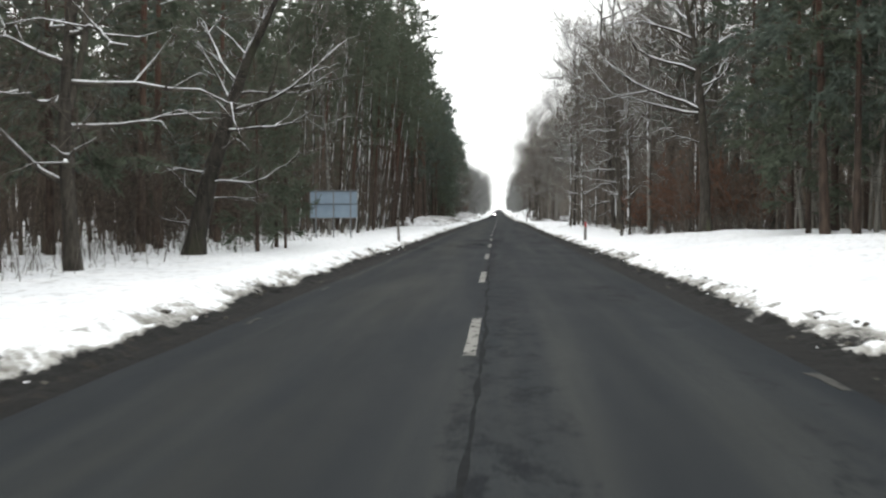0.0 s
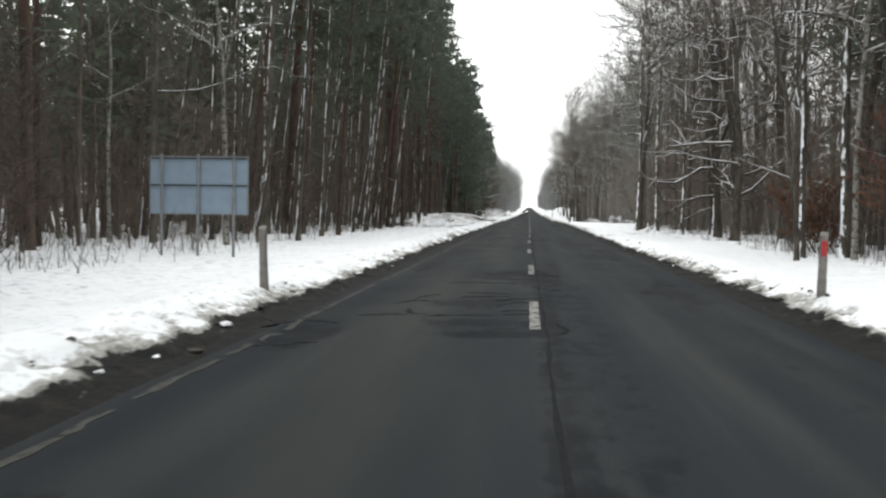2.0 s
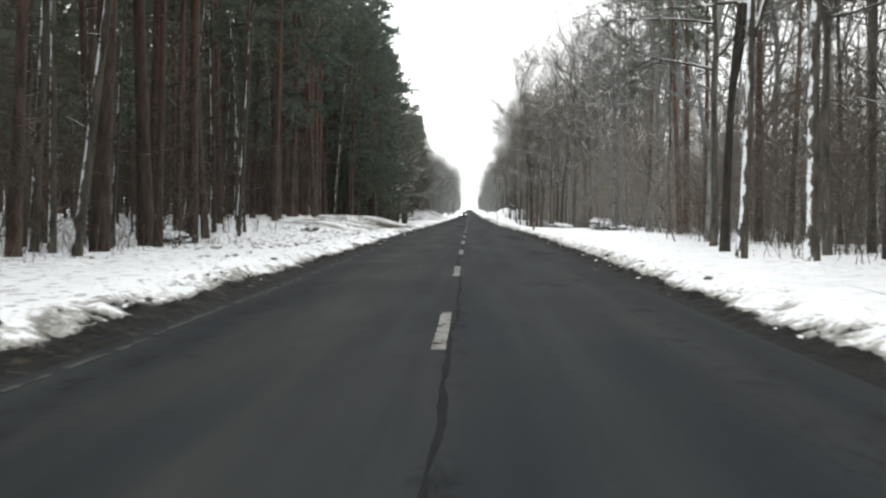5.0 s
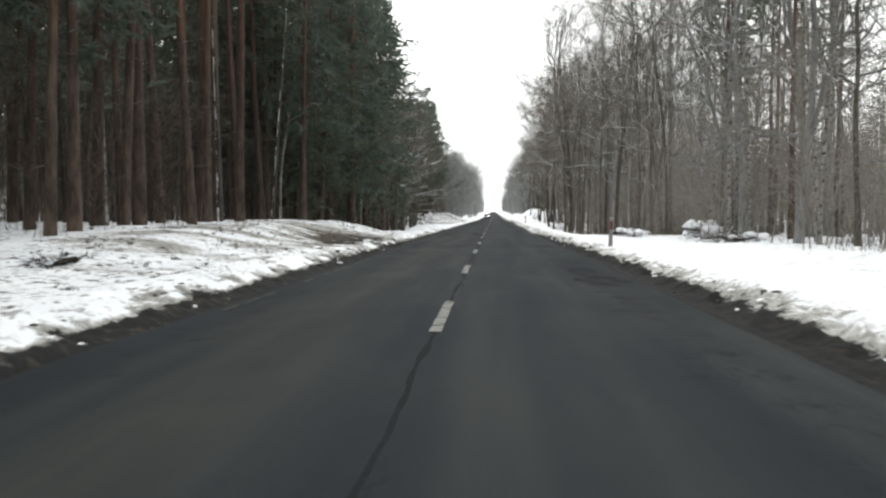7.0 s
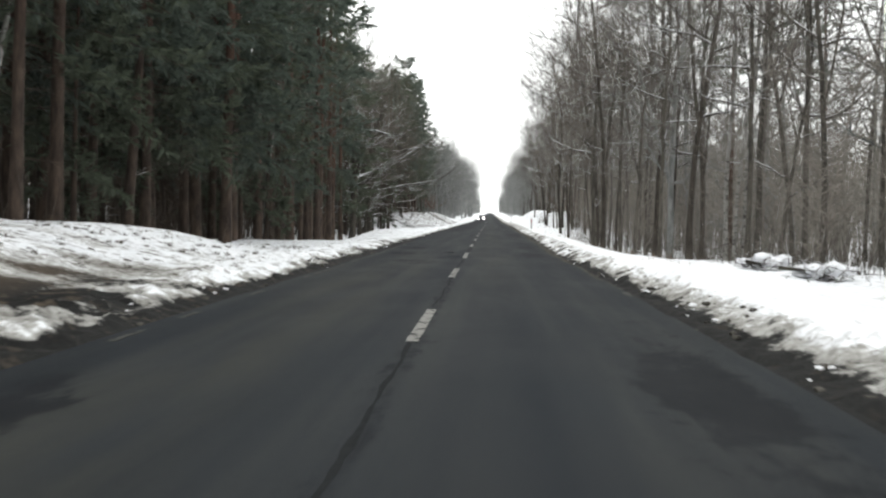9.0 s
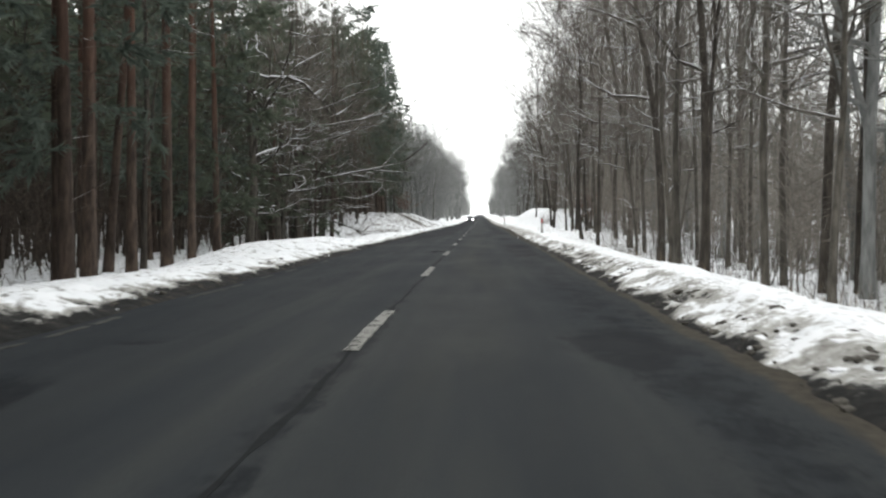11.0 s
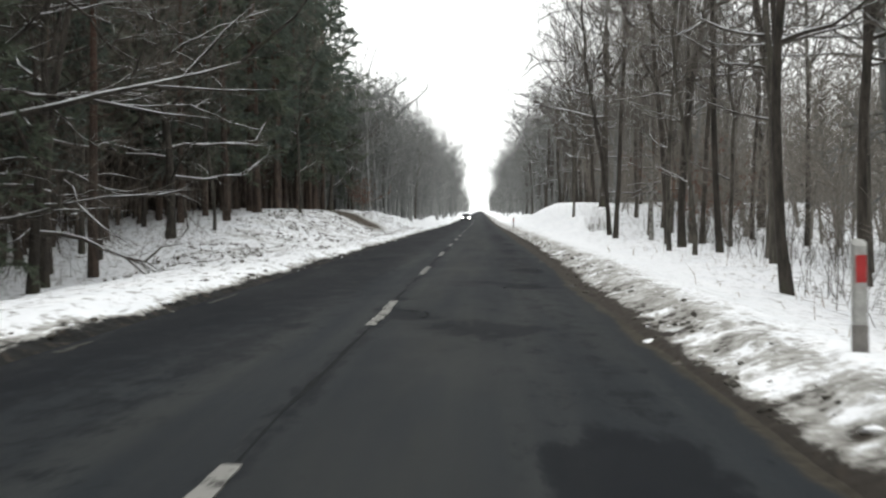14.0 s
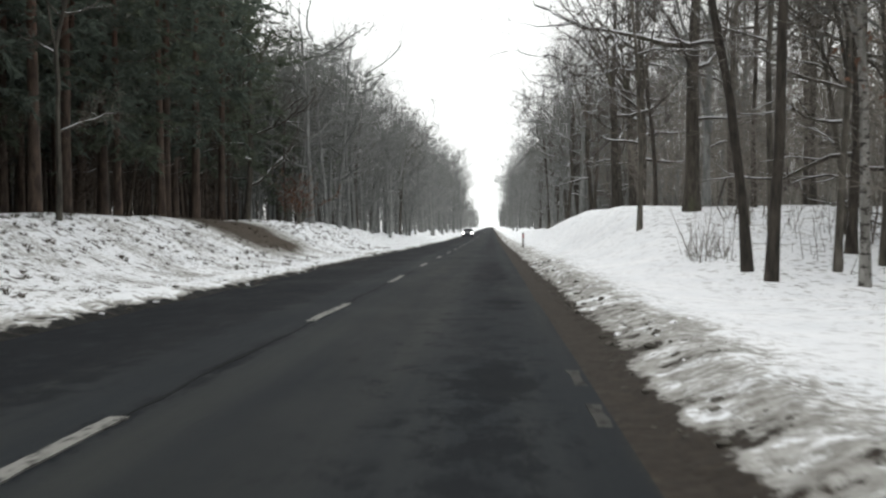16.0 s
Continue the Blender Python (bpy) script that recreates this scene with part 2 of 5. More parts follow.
# ---- mesh helpers ----
class Build:
    """Collects vertices and faces in numpy arrays for one mesh."""

    def __init__(self):
        self.v, self.f, self.n = [], [], 0

    def add(self, v, f):
        v = np.asarray(v, float)
        self.v.append(v)
        self.f.extend((np.asarray(f) + self.n).tolist())
        self.n += len(v)

    def tube(self, p, r, k=6):
        p, r = np.asarray(p, float), np.asarray(r, float)
        d = np.gradient(p, axis=0)
        d /= np.linalg.norm(d, axis=1)[:, None] + 1e-9
        ref = np.array((0.31, 0.17, 0.94)) if abs(d[0][2]) < 0.8 else np.array((0.95, 0.2, 0.1))
        u = np.cross(d, ref)
        u /= np.linalg.norm(u, axis=1)[:, None] + 1e-9
        w = np.cross(d, u)
        a = np.arange(k) * 2 * np.pi / k
        ring = p[:, None] + r[:, None, None] * (np.cos(a)[None, :, None] * u[:, None] + np.sin(a)[None, :, None] * w[:, None])
        i = np.arange(len(p) - 1)[:, None] * k
        j = np.arange(k)[None]
        q = np.stack([i + j, i + (j + 1) % k, i + k + (j + 1) % k, i + k + j], -1).reshape(-1, 4)
        self.add(ring.reshape(-1, 3), q)

    def cones(self, a, b, r):
        """Thin three-sided spikes from a to b, all at once."""
        a, b, r = np.asarray(a, float), np.asarray(b, float), np.asarray(r, float)
        d = b - a
        u = np.cross(d, (0.37, 0.21, 0.9))
        u /= np.linalg.norm(u, axis=1)[:, None] + 1e-9
        w = np.cross(d, u)
        w /= np.linalg.norm(w, axis=1)[:, None] + 1e-9
        ring = [a + r[:, None] * (math.cos(t) * u + math.sin(t) * w) for t in (0, 2.094, 4.189)]
        v = np.stack([*ring, b], 1).reshape(-1, 3)
        o = np.arange(len(a))[:, None] * 4
        f = np.concatenate([o + np.array(t)[None] for t in ((0, 1, 3), (1, 2, 3), (2, 0, 3))])
        self.add(v, f)

    def blades(self, a, d, width, rng):
        """Flat pointed slips (needles, leaves) at a along d."""
        u = np.cross(d, rng.normal(size=d.shape))
        u *= (width / (np.linalg.norm(u, axis=1) + 1e-9))[:, None]
        v = np.stack([a - u, a + u, a + d], 1).reshape(-1, 3)
        self.add(v, np.arange(len(a))[:, None] * 3 + np.arange(3)[None])

    def box(self, x0, y0, z0, x1, y1, z1):
        v = [(x, y, z) for z in (z0, z1) for y in (y0, y1) for x in (x0, x1)]
        self.add(v, [(0, 2, 3, 1), (4, 5, 7, 6), (0, 1, 5, 4), (2, 6, 7, 3), (0, 4, 6, 2), (1, 3, 7, 5)])

    def mesh(self, name, mat, smooth=True):
        me = bpy.data.meshes.new(name)
        me.from_pydata(np.concatenate(self.v).tolist() if self.v else [], [], self.f)
        me.materials.append(mat)
        me.polygons.foreach_set("use_smooth", [smooth] * len(me.polygons))
        return me


def part(name, build, mat, parent, label="", smooth=True):
    ob = new(name, build.mesh(name, mat, smooth))
    ob.parent = parent
    return tagged(ob, label)


def hashed(i, j, seed):
    s = np.sin(i * 127.1 + j * 311.7 + seed * 74.7) * 43758.5453
    return s - np.floor(s)


def wave(x, y, scale, seed=0):
    """Smooth noise from -1 to 1, with bumps about `scale` metres wide."""
    x, y = np.asarray(x) / scale, np.asarray(y) / scale
    i, j = np.floor(x), np.floor(y)
    u, v = x - i, y - j
    u, v = u * u * (3 - 2 * u), v * v * (3 - 2 * v)
    top = hashed(i, j, seed) * (1 - u) + hashed(i + 1, j, seed) * u
    low = hashed(i, j + 1, seed) * (1 - u) + hashed(i + 1, j + 1, seed) * u
    return 2 * (top * (1 - v) + low * v) - 1


def ease(v, lo, hi):
    t = np.clip((v - lo) / (hi - lo), 0, 1)
    return t * t * (3 - 2 * t)


# ---- the lie of the land ----
LEFT_EDGE, RIGHT_EDGE = 3.05, 3.2


def climb(y):
    """The road runs level, then rises very gently in the distance."""
    return 0.0042 * np.maximum(0, np.asarray(y, float) - 420)


def snow_from(x, y):
    """How far from the centre line the ploughed snow begins."""
    right = np.interp(y, (0, 60, 100, 135, 180, 215, 250, 258, 265, 285), (3.62, 3.38, 3.4, 3.42, 3.05, 3.25, 3.25, 3.33, 3.48, 3.6))
    left = np.interp(y, (0, 60, 135, 180, 280), (3.42, 3.3, 3.22, 3.08, 3.03))
    return np.where(np.asarray(x) < 0, left, right) + 0.07 * wave(np.sign(x) * 9, y, 2.6, 31) + 0.05 * wave(np.sign(x) * 9, y, 0.7, 32)


def beyond(x, y):
    return np.abs(x) - snow_from(x, y)


def lumps_at(x, y):
    """Clods and hollows of the ploughed snow."""
    return 0.5 * wave(x, y * 0.75, 0.36, 3) + 0.38 * wave(x, y, 0.2, 4) + 0.3 * wave(x, y * 0.6, 0.9, 33)


def ridge_size(x, y):
    return 0.2 + 0.06 * wave(np.sign(x) * 5, y, 9.0, 5) + 0.03 * ease(y, 160, 190) * (np.asarray(x) > 0) - 0.06 * ease(y, 170, 200) * (np.asarray(x) < 0)


def land(x, y):
    x, y = np.asarray(x, float), np.asarray(y, float)
    d = beyond(x, y)
    left = x < 0
    z = -0.07 + 0.05 * ease(np.abs(x), 3.0, 3.3)
    z += ease(d, 0.1, 0.8) * (ridge_size(x, y) - 0.04)
    z -= 0.07 * ease(d, 1.4, 3.2)
    z += ease(d, 1.2, 5) * (0.08 * wave(x, y, 5.0, 6) + 0.05 * wave(x, y, 1.7, 7))
    # banks
    z += 0.85 * left * ease(d, 0.9, 5.0) * ease(y, 116, 142) * (1 - ease(y, 166, 180))
    z += 1.7 * left * ease(d, 1.3, 6.3) * ease(y, 262, 306) * (1 - ease(y, 345, 385) * 0.5)
    z += 0.55 * ~left * ease(d, 1.8, 7.8) * (1 - ease(y, 34, 60))
    z += 2.2 * ~left * ease(d, 0.8, 4.4) * ease(y, 289, 317) * (1 - ease(y, 335, 380) * 0.4)
    z -= 0.32 * ~left * ease(d, 1.3, 2.8) * ease(y, 168, 185) * (1 - ease(y, 252, 268))
    # the wood floor lies lower than the road here
    z -= 0.95 * ~left * ease(d, 2.2, 7.5) * ease(y, 185, 205) * (1 - ease(y, 245, 276))
    z += 0.34 * left * ease(d, 0.8, 2.2) * (1 - ease(d, 3.5, 5.5)) * np.exp(-((y - 221) / 9.5) ** 4)
    z -= 0.8 * left * ease(d, 2.2, 8.0) * ease(y, 188, 208) * (1 - ease(y, 266, 288))
    return z + climb(y)


def ground_at(x, y):
    return float(land(np.array([x]), np.array([y]))[0])


def grid(xs, ys):
    gx, gy = np.meshgrid(xs, ys)
    c = len(xs)
    i = (np.arange(len(ys) - 1)[:, None] * c + np.arange(c - 1)[None]).reshape(-1)
    return gx.ravel(), gy.ravel(), np.stack([i, i + 1, i + 1 + c, i + c], -1)


def sheet(name, xs, ys, height, mat, extra):
    gx, gy, f = grid(xs, ys)
    b = Build()
    b.add(np.stack([gx, gy, height(gx, gy)], -1), f)
    me = b.mesh(name, mat)
    for key, fn in extra.items():
        a = me.attributes.new(key, "FLOAT", "POINT")
        a.data.foreach_set("value", np.asarray(fn(gx, gy), np.float32))
    return new(name, me)


side = np.concatenate([np.arange(2.9, 5.6, 0.18), np.arange(5.6, 9, 0.4), np.arange(9, 20, 1.1), np.arange(20, 60, 4), (60, 90, 140, 260, 600, 1500)])
XS = np.concatenate([-side[::-1], side])
YS = np.concatenate([(-1500, -400, -120), np.arange(-60, -14, 2.0), np.arange(-14, 340, 0.7), np.arange(340, 420, 1.5), np.arange(420, 1200, 12.0), (1300, 1600, 2200, 3200)])


def dirt_of(x, y):
    d = beyond(x, y)
    near = (x > 0) * ease(y, 160, 180)
    v = 1.05 - ease(d + 0.1 * near, -0.02 + 0.12 * wave(x, y, 0.5, 12), 0.3)
    band = 0.55 + 0.25 * wave(np.sign(x) * 3, y, 11, 11) - 0.15 * (x < 0) * ease(y, 170, 200)
    far_east = (x > 0) * ease(y, 86, 104)
    v += (1 - far_east) * (1 - ease(d, band - 0.3, band + 0.55)) * (0.3 - 1.15 * lumps_at(x, y) + 0.25 * wave(x, y, 0.9, 16)) + 0.32 * (1 - ease(d, 0.1, 0.5)) * (1 - near)
    # dark clods scattered over the clean snow, thinning away from the road
    clods = ease(wave(x, y * 0.8, 0.19, 61) + 0.6 * wave(x, y, 0.11, 62), 0.3 + 0.75 * ease(d, 0.1, 1.25), 0.75 + 0.75 * ease(d, 0.1, 1.25))
    v += far_east * (1 - ease(d, 1.0, 1.4)) * (0.3 * clods + (0.3 + 0.12 * wave(x, y, 0.8, 65)) * (1 - ease(d, 0.45, 1.05 + 0.3 * ease(y, 245, 258))) + 0.2 * (1 - ease(d, 0.0, 0.35 + 0.2 * wave(x * 0, y, 3.0, 63))) - 0.3 * lumps_at(x, y))
    # grey grime thrown up by the traffic
    grime = (x > 0) * (1 - ease(d, 0.6, 2.0)) * (0.16 * ease(y, 225, 255) + 0.04 * ease(y, 165, 185)) + 0.2 * (x > 0) * (1 - ease(d, 0.15, 0.8)) * ease(y, 160, 180)
    v = np.maximum(v, np.minimum(v + grime, 0.4 + 0.2 * wave(x, y, 0.5, 17)))
    # grey churned slush between the sand and the clean snow
    churn = near * (1 - 0.55 * ease(y, 236, 256)) * (1 - ease(d, 0.4 + 0.25 * wave(x * 0 + 2, y, 8.0, 66), 0.85 + 0.25 * wave(x * 0 + 2, y, 8.0, 66)))
    v += churn * (-0.08 + 0.36 * wave(x * 0.8, y * 0.7, 0.42, 67) + 0.34 * wave(x, y, 0.22, 68))
    # bare earth on the cut banks
    v += (x < 0) * ease(-x, 3.5, 4.6) * (1 - ease(-x, 8.5, 11)) * (0.17 + 0.2 * wave(x, y, 1.3, 69) + 0.3 * wave(x, y, 0.5, 70)) * (ease(y, 116, 132) * (1 - ease(y, 158, 172)) + 0.6 * ease(y, 258, 275) * (1 - ease(y, 320, 340)))
    v += 1.9 * np.exp(-(((x + 4.9) / 1.2) ** 2 + ((y - 149.5) / 7.0) ** 2)) * (0.7 + 0.55 * wave(x, y, 1.1, 14) + 0.5 * wave(x, y, 0.4, 64))
    v += 1.9 * np.exp(-(((x + 8.2) / 2.1) ** 4 + ((y - 316.5 - (x + 7.9) * 0.3) / 4.4) ** 2)) * (0.9 + 0.35 * wave(x, y, 0.8, 15))
    return v


def litter_of(x, y):
    v = 0.22 + 0.25 * ease(np.abs(x), 5.5, 9) + 0.3 * (x < 0) * ease(y, 62, 80) + 0.6 * (x < 0) * ease(-x, 3.9, 4.8) * ease(y, 104, 118)
    v -= 0.15 * (x > 0) * (1 - ease(y, 60, 90))
    v += 1.0 * (x < 0) * ease(-x, 3.8, 5.0) * (ease(y, 128, 140) * (1 - ease(y, 172, 180)) + ease(y, 268, 290))
    v += 0.3 * (x > 0) * ease(x, 6, 9) * ease(y, 160, 200)
    return np.clip(v, 0, 1)


def earth_of(x, y):
    """Where bare brown soil, and not black road dirt, lies under the snow."""
    return np.clip(ease(np.abs(x), 4.6, 5.8) + 0.45 * (x > 0) * ease(y, 195, 262), 0, 1)


ground = tagged(sheet("ground", XS, YS, land, SNOW, {"dirt": dirt_of, "litter": litter_of, "earth": earth_of}), "snow-covered verge and forest floor, dirty along the road", "ground", "", "structure")



def ridge(sgn, name):
    """The rough ploughed-up edge of the snow along one side of the road."""
    us = np.concatenate([np.arange(-0.16, 0.9, 0.075), np.arange(0.9, 1.9, 0.14)])
    ys = np.concatenate([np.arange(-14, 300, 0.16), np.arange(300, 340, 0.6)])
    gu, gy, f = grid(us, ys)
    gx = sgn * (snow_from(np.full_like(gy, sgn), gy) + gu)
    fade = ease(gu, -0.1, 0.18) * (1 - ease(gu, 1.1, 1.85))
    z = land(gx, gy) + fade * (0.04 + (0.13 - 0.045 * ease(gy, 160, 180) - 0.035 * (sgn > 0) * ease(gy, 225, 250)) * (lumps_at(gx, gy) + 0.35 * wave(gx, gy * 0.8, 0.13, 35))) + 0.012 - 0.05 * (1 - ease(gu, -0.16, 0.0)) - 0.03 * ease(gu, 1.6, 1.9)
    b = Build()
    b.add(np.stack([gx, gy, z], -1), f if sgn > 0 else f[:, ::-1])
    me = b.mesh(name, SNOW)
    for key, fn in (("dirt", dirt_of), ("litter", litter_of), ("earth", earth_of)):
        a = me.attributes.new(key, "FLOAT", "POINT")
        a.data.foreach_set("value", np.asarray(fn(gx, gy), np.float32))
    tagged(new(name, me), "lumpy ploughed snow ridge, muddy and grey on its road side", "snow ridge", "", "structure")


ridge(1, "snow_ridge_east")
ridge(-1, "snow_ridge_west")

# potholes and dark repairs: x, y, half width, half length, depth
HOLES_NEAR = [
    (2.5, -1.0, 0.3, 0.7, 0.04), (2.4, 5.2, 0.5, 2.6, 0.02), (-2.5, 22, 0.4, 2.5, 0.02), (-2.7, 31.5, 0.4, 2, 0.03),
    (-0.6, 32.4, 0.9, 2.4, 0.02), (-0.9, 35.6, 0.7, 2.0, 0.03), (2.4, 39, 0.5, 4, 0.02), (0.1, 40.5, 0.5, 2.5, 0.03),
    (-0.4, 43, 0.8, 2.5, 0.02), (2.0, 53, 0.5, 1.4, 0.04), (2.3, 58, 0.5, 4, 0.02), (-0.6, 62, 0.3, 0.4, 0.03),
    (2.0, 67, 0.7, 3.5, 0.02), (0.6, 73, 0.5, 1.5, 0.02),
]
HOLES_MIDWAY = [
    (1.6, 90, 0.4, 1.0, 0.02), (2.4, 106, 0.4, 1.5, 0.04), (2.6, 126, 0.5, 2.2, 0.04), (2.4, 129, 0.4, 1.5, 0.03),
    (-2.3, 148, 0.4, 1.5, 0.02), (2.4, 150, 0.5, 3, 0.02), (-1.3, 172, 0.7, 2.0, 0.03), (-0.3, 175.8, 0.5, 1.4, 0.04),
    (-2.2, 179, 0.5, 1.8, 0.03), (2.1, 180, 0.5, 2.5, 0.02), (-0.5, 180.2, 0.35, 0.7, 0.04), (-2.2, 185.5, 0.5, 1.6, 0.03),
    (2.2, 188.5, 0.5, 2.2, 0.03), (-1.9, 189, 0.3, 0.3, 0.03),
]
HOLES_FAR = [
    (1.25, 256.6, 0.6, 1.0, 0.02),
    (2.25, 215.5, 0.5, 3.2, 0.03), (-0.4, 215.6, 0.35, 0.5, 0.03), (2.4, 221, 0.5, 4, 0.03), (2.4, 227.5, 0.5, 3, 0.02),
    (2.2, 240, 0.5, 1.6, 0.03), (1.3, 247.6, 0.7, 1.4, 0.02), (0.3, 249.5, 0.5, 1.1, 0.028), (-0.02, 252.7, 0.3, 0.5, 0.025), (2.1, 255.9, 0.45, 1.1, 0.05),
    (2.5, 262.6, 0.4, 1.3, 0.04), (2.5, 278, 0.3, 1.2, 0.03), (2.6, 288.6, 0.4, 1.8, 0.04), (2.3, 300, 0.5, 2.5, 0.03),
]
HOLES = HOLES_NEAR + HOLES_MIDWAY + HOLES_FAR


def hollow(x, y, soft):
    v = np.zeros_like(x)
    jx, jy = x + 0.22 * wave(x, y, 0.6, 21), y + 0.6 * wave(x, y, 0.9, 22)
    for hx, hy, w, ln, dep in HOLES:
        w, ln = 0.85 * w, 0.8 * ln
        r = ((jx - hx) / w) ** 2 + ((jy - hy) / ln) ** 2
        v = np.maximum(v, (1 - ease(np.sqrt(r), 1 - soft, 1 + soft)) * (dep if soft < 0.3 else 0.5 + dep * 11))
    return v


def road_z(x, y):
    return 0.035 * (1 - (x / 3.2) ** 2) - 0.035 + 0.012 * wave(x, y, 2.5, 23) - hollow(x, y, 0.2) + climb(y) + 0.004


def tar_dark_of(x, y):
    # tar repairs and seam, plus plain darkening of the lanes and their edges
    v = hollow(x, y, 0.45) * (0.7 + 0.75 * wave(x * 0.45, y, 0.75, 29))
    early = 1 - ease(y, 45, 75)
    v += 0.42 * np.exp(-((x - 0.55) / 0.38) ** 2) * early
    v += 0.45 * np.exp(-((x - 2.45) / 0.5) ** 2) * (0.6 + 0.6 * wave(x * 0, y, 18, 24))
    # the west lane is darker past y 182, both lanes past y 232
    v += (0.3 * ease(y, 182, 202) + 0.36 * ease(y, 232, 256)) * ease(-x, 0.2, 1.2)
    v += 0.3 * ease(y, 228, 250) * np.exp(-((x - 1.9) / 1.1) ** 2) + 0.5 * np.exp(-((x - 2.3) / 0.55) ** 2 - ((y - 219) / 9.5) ** 4)
    v += 0.5 * np.exp(-((x + 2.45) / 0.45) ** 2) * (0.5 + 0.7 * wave(x * 0, y, 22, 25))
    v += 0.62 * np.exp(-((x - 0.11 * (1 - ease(y, 85, 100)) - 0.02) / 0.13) ** 2) * (0.75 + 0.5 * wave(x * 0, y, 7, 27))
    return v


def sand_sheen_of(x, y):
    d = beyond(x, y)
    # sand along the edges; the x 1.2 streak is a windscreen reflection in colour
    return ease(d, -0.22 - 0.12 * (x > 0) * ease(y, 140, 190) - 0.2 * (x > 0) * ease(y, 240, 260), 0.0) * (0.14 + 0.12 * (x > 0) + 0.75 * ease(y, 140, 190) * (x > 0) + 0.25 * wave(x * 0, y, 16, 26)) + 0.14 * ease(y, 150, 300) * np.exp(-((x - 1.2) / 0.25) ** 2)


def worn_of(x, y):
    """Pale olive wear where the wheels have polished the lane, mostly on the oncoming side; the x 0.9 band is simply
    paler.
    """
    v = 0.85 * np.exp(-((x + 1.5) / 0.85) ** 4) * (1 - ease(y, 168, 196)) + 0.8 * np.exp(-((x - 0.9) / 0.65) ** 2) * ease(y, 150, 180) + 0.2 * np.exp(-((x - 1.9) / 0.5) ** 2) * (1 - ease(y, 60, 120))
    return v * (0.75 + 0.35 * wave(x * 0, y, 21, 28))


RX = np.concatenate([np.arange(-LEFT_EDGE, RIGHT_EDGE, 0.13), (RIGHT_EDGE,)])
RY = np.concatenate([(-1500, -300, -60), np.arange(-40, -14, 1.0), np.arange(-14, 310, 0.32), np.arange(310, 420, 1.5), np.arange(420, 1200, 12.0), (1300, 1600, 2200, 3200)])
road = tagged(sheet("road", RX, RY, road_z, ASPHALT, {"tar_dark": tar_dark_of, "sand_sheen": sand_sheen_of, "worn": worn_of}), "worn grey asphalt country road with potholes and dark repairs", "road", "", "structure")


def strip(x0, x1, y0, y1, z, rng, wob=0.02, cuts=8):
    """A thin ragged-edged slab lying on the road."""
    ys = np.linspace(y0, y1, cuts)
    a = np.stack([x0 + rng.normal(0, wob, cuts), ys, road_z(np.full(cuts, x0), ys) + z], -1)
    c = np.stack([x1 + rng.normal(0, wob, cuts), ys, road_z(np.full(cuts, x1), ys) + z], -1)
    b = Build()
    i = np.arange(cuts - 1)
    b.add(np.concatenate([a, c, a - (0, 0, 0.02), c - (0, 0, 0.02)]),
          np.concatenate([np.stack([i, i + cuts, i + cuts + 1, i + 1], -1), np.stack([i, i + 1, i + 2 * cuts + 1, i + 2 * cuts], -1), np.stack([i + cuts, i + 3 * cuts, i + 3 * cuts + 1, i + cuts + 1], -1)]))
    return b


rng = np.random.default_rng(7)


def middle(y):
    """Slight wander of the painted centre line."""
    return 0.09 * math.exp(-((y + 2) / 14) ** 2) - 0.07 * math.exp(-((y - 66) / 16) ** 2)


for k in range(-2, 62):
    y1 = 12 * k + rng.normal(0, 0.05)
    part("lane_dash", strip(middle(y1) - 0.062, middle(y1) + 0.062, y1 - 4, y1, 0.011, rng, 0.004, 30), LINE, road, "worn white centre dash", False)
for k in range(0, 290):
    y0 = -20 + 1.3 * k if k < 270 else 0
    if k < 270 and rng.random() < (0.9 if 10 < y0 < 100 or 165 < y0 < 190 else 0.25):
        part("edge_dash", strip(-2.91, -2.83, y0, y0 + rng.uniform(0.8, 1.3), 0.006, rng, 0.014, 6), EDGE_LINE, road, "", False)
for k in range(0, 150):
    y0 = -20 + 2.0 * k
    if rng.random() < (0.35 if y0 < 4 or y0 > 255 else 0.1):
        part("edge_dash", strip(3.06, 3.16, y0, y0 + 1.0, 0.006, rng, 0.012, 4), EDGE_LINE, road, "", False)
for k in range(54):
    y0 = -20 + 6 * k
    cuts = 24
    ys = np.linspace(y0, y0 + 6.0, cuts)
    cx = np.array([middle(v) for v in ys]) + np.where(ys < 92, 0.11, 0.0) + 0.025 * wave(ys * 0, ys, 1.6, 41) + 0.012 * wave(ys * 0, ys, 0.5, 42)
    half = np.maximum(0.003, 0.02 + 0.012 * wave(ys * 0, ys, 0.9, 43) + 0.009 * wave(ys * 0, ys, 0.3, 44))
    zz = road_z(cx, ys) + 0.003
    b = Build()
    i = np.arange(cuts - 1)
    b.add(np.concatenate([np.stack([cx - half, ys, zz], -1), np.stack([cx + half, ys, zz], -1), np.stack([cx, ys, zz - 0.03], -1)]),
          np.concatenate([np.stack([i, i + cuts, i + cuts + 1, i + 1], -1), np.stack([i, i + 1, i + 2 * cuts + 1, i + 2 * cuts], -1), np.stack([i + cuts, i + 2 * cuts, i + 2 * cuts + 1, i + cuts + 1], -1)]))
    part("tar_seam", b, TAR, road, "dark sealed joint", False)

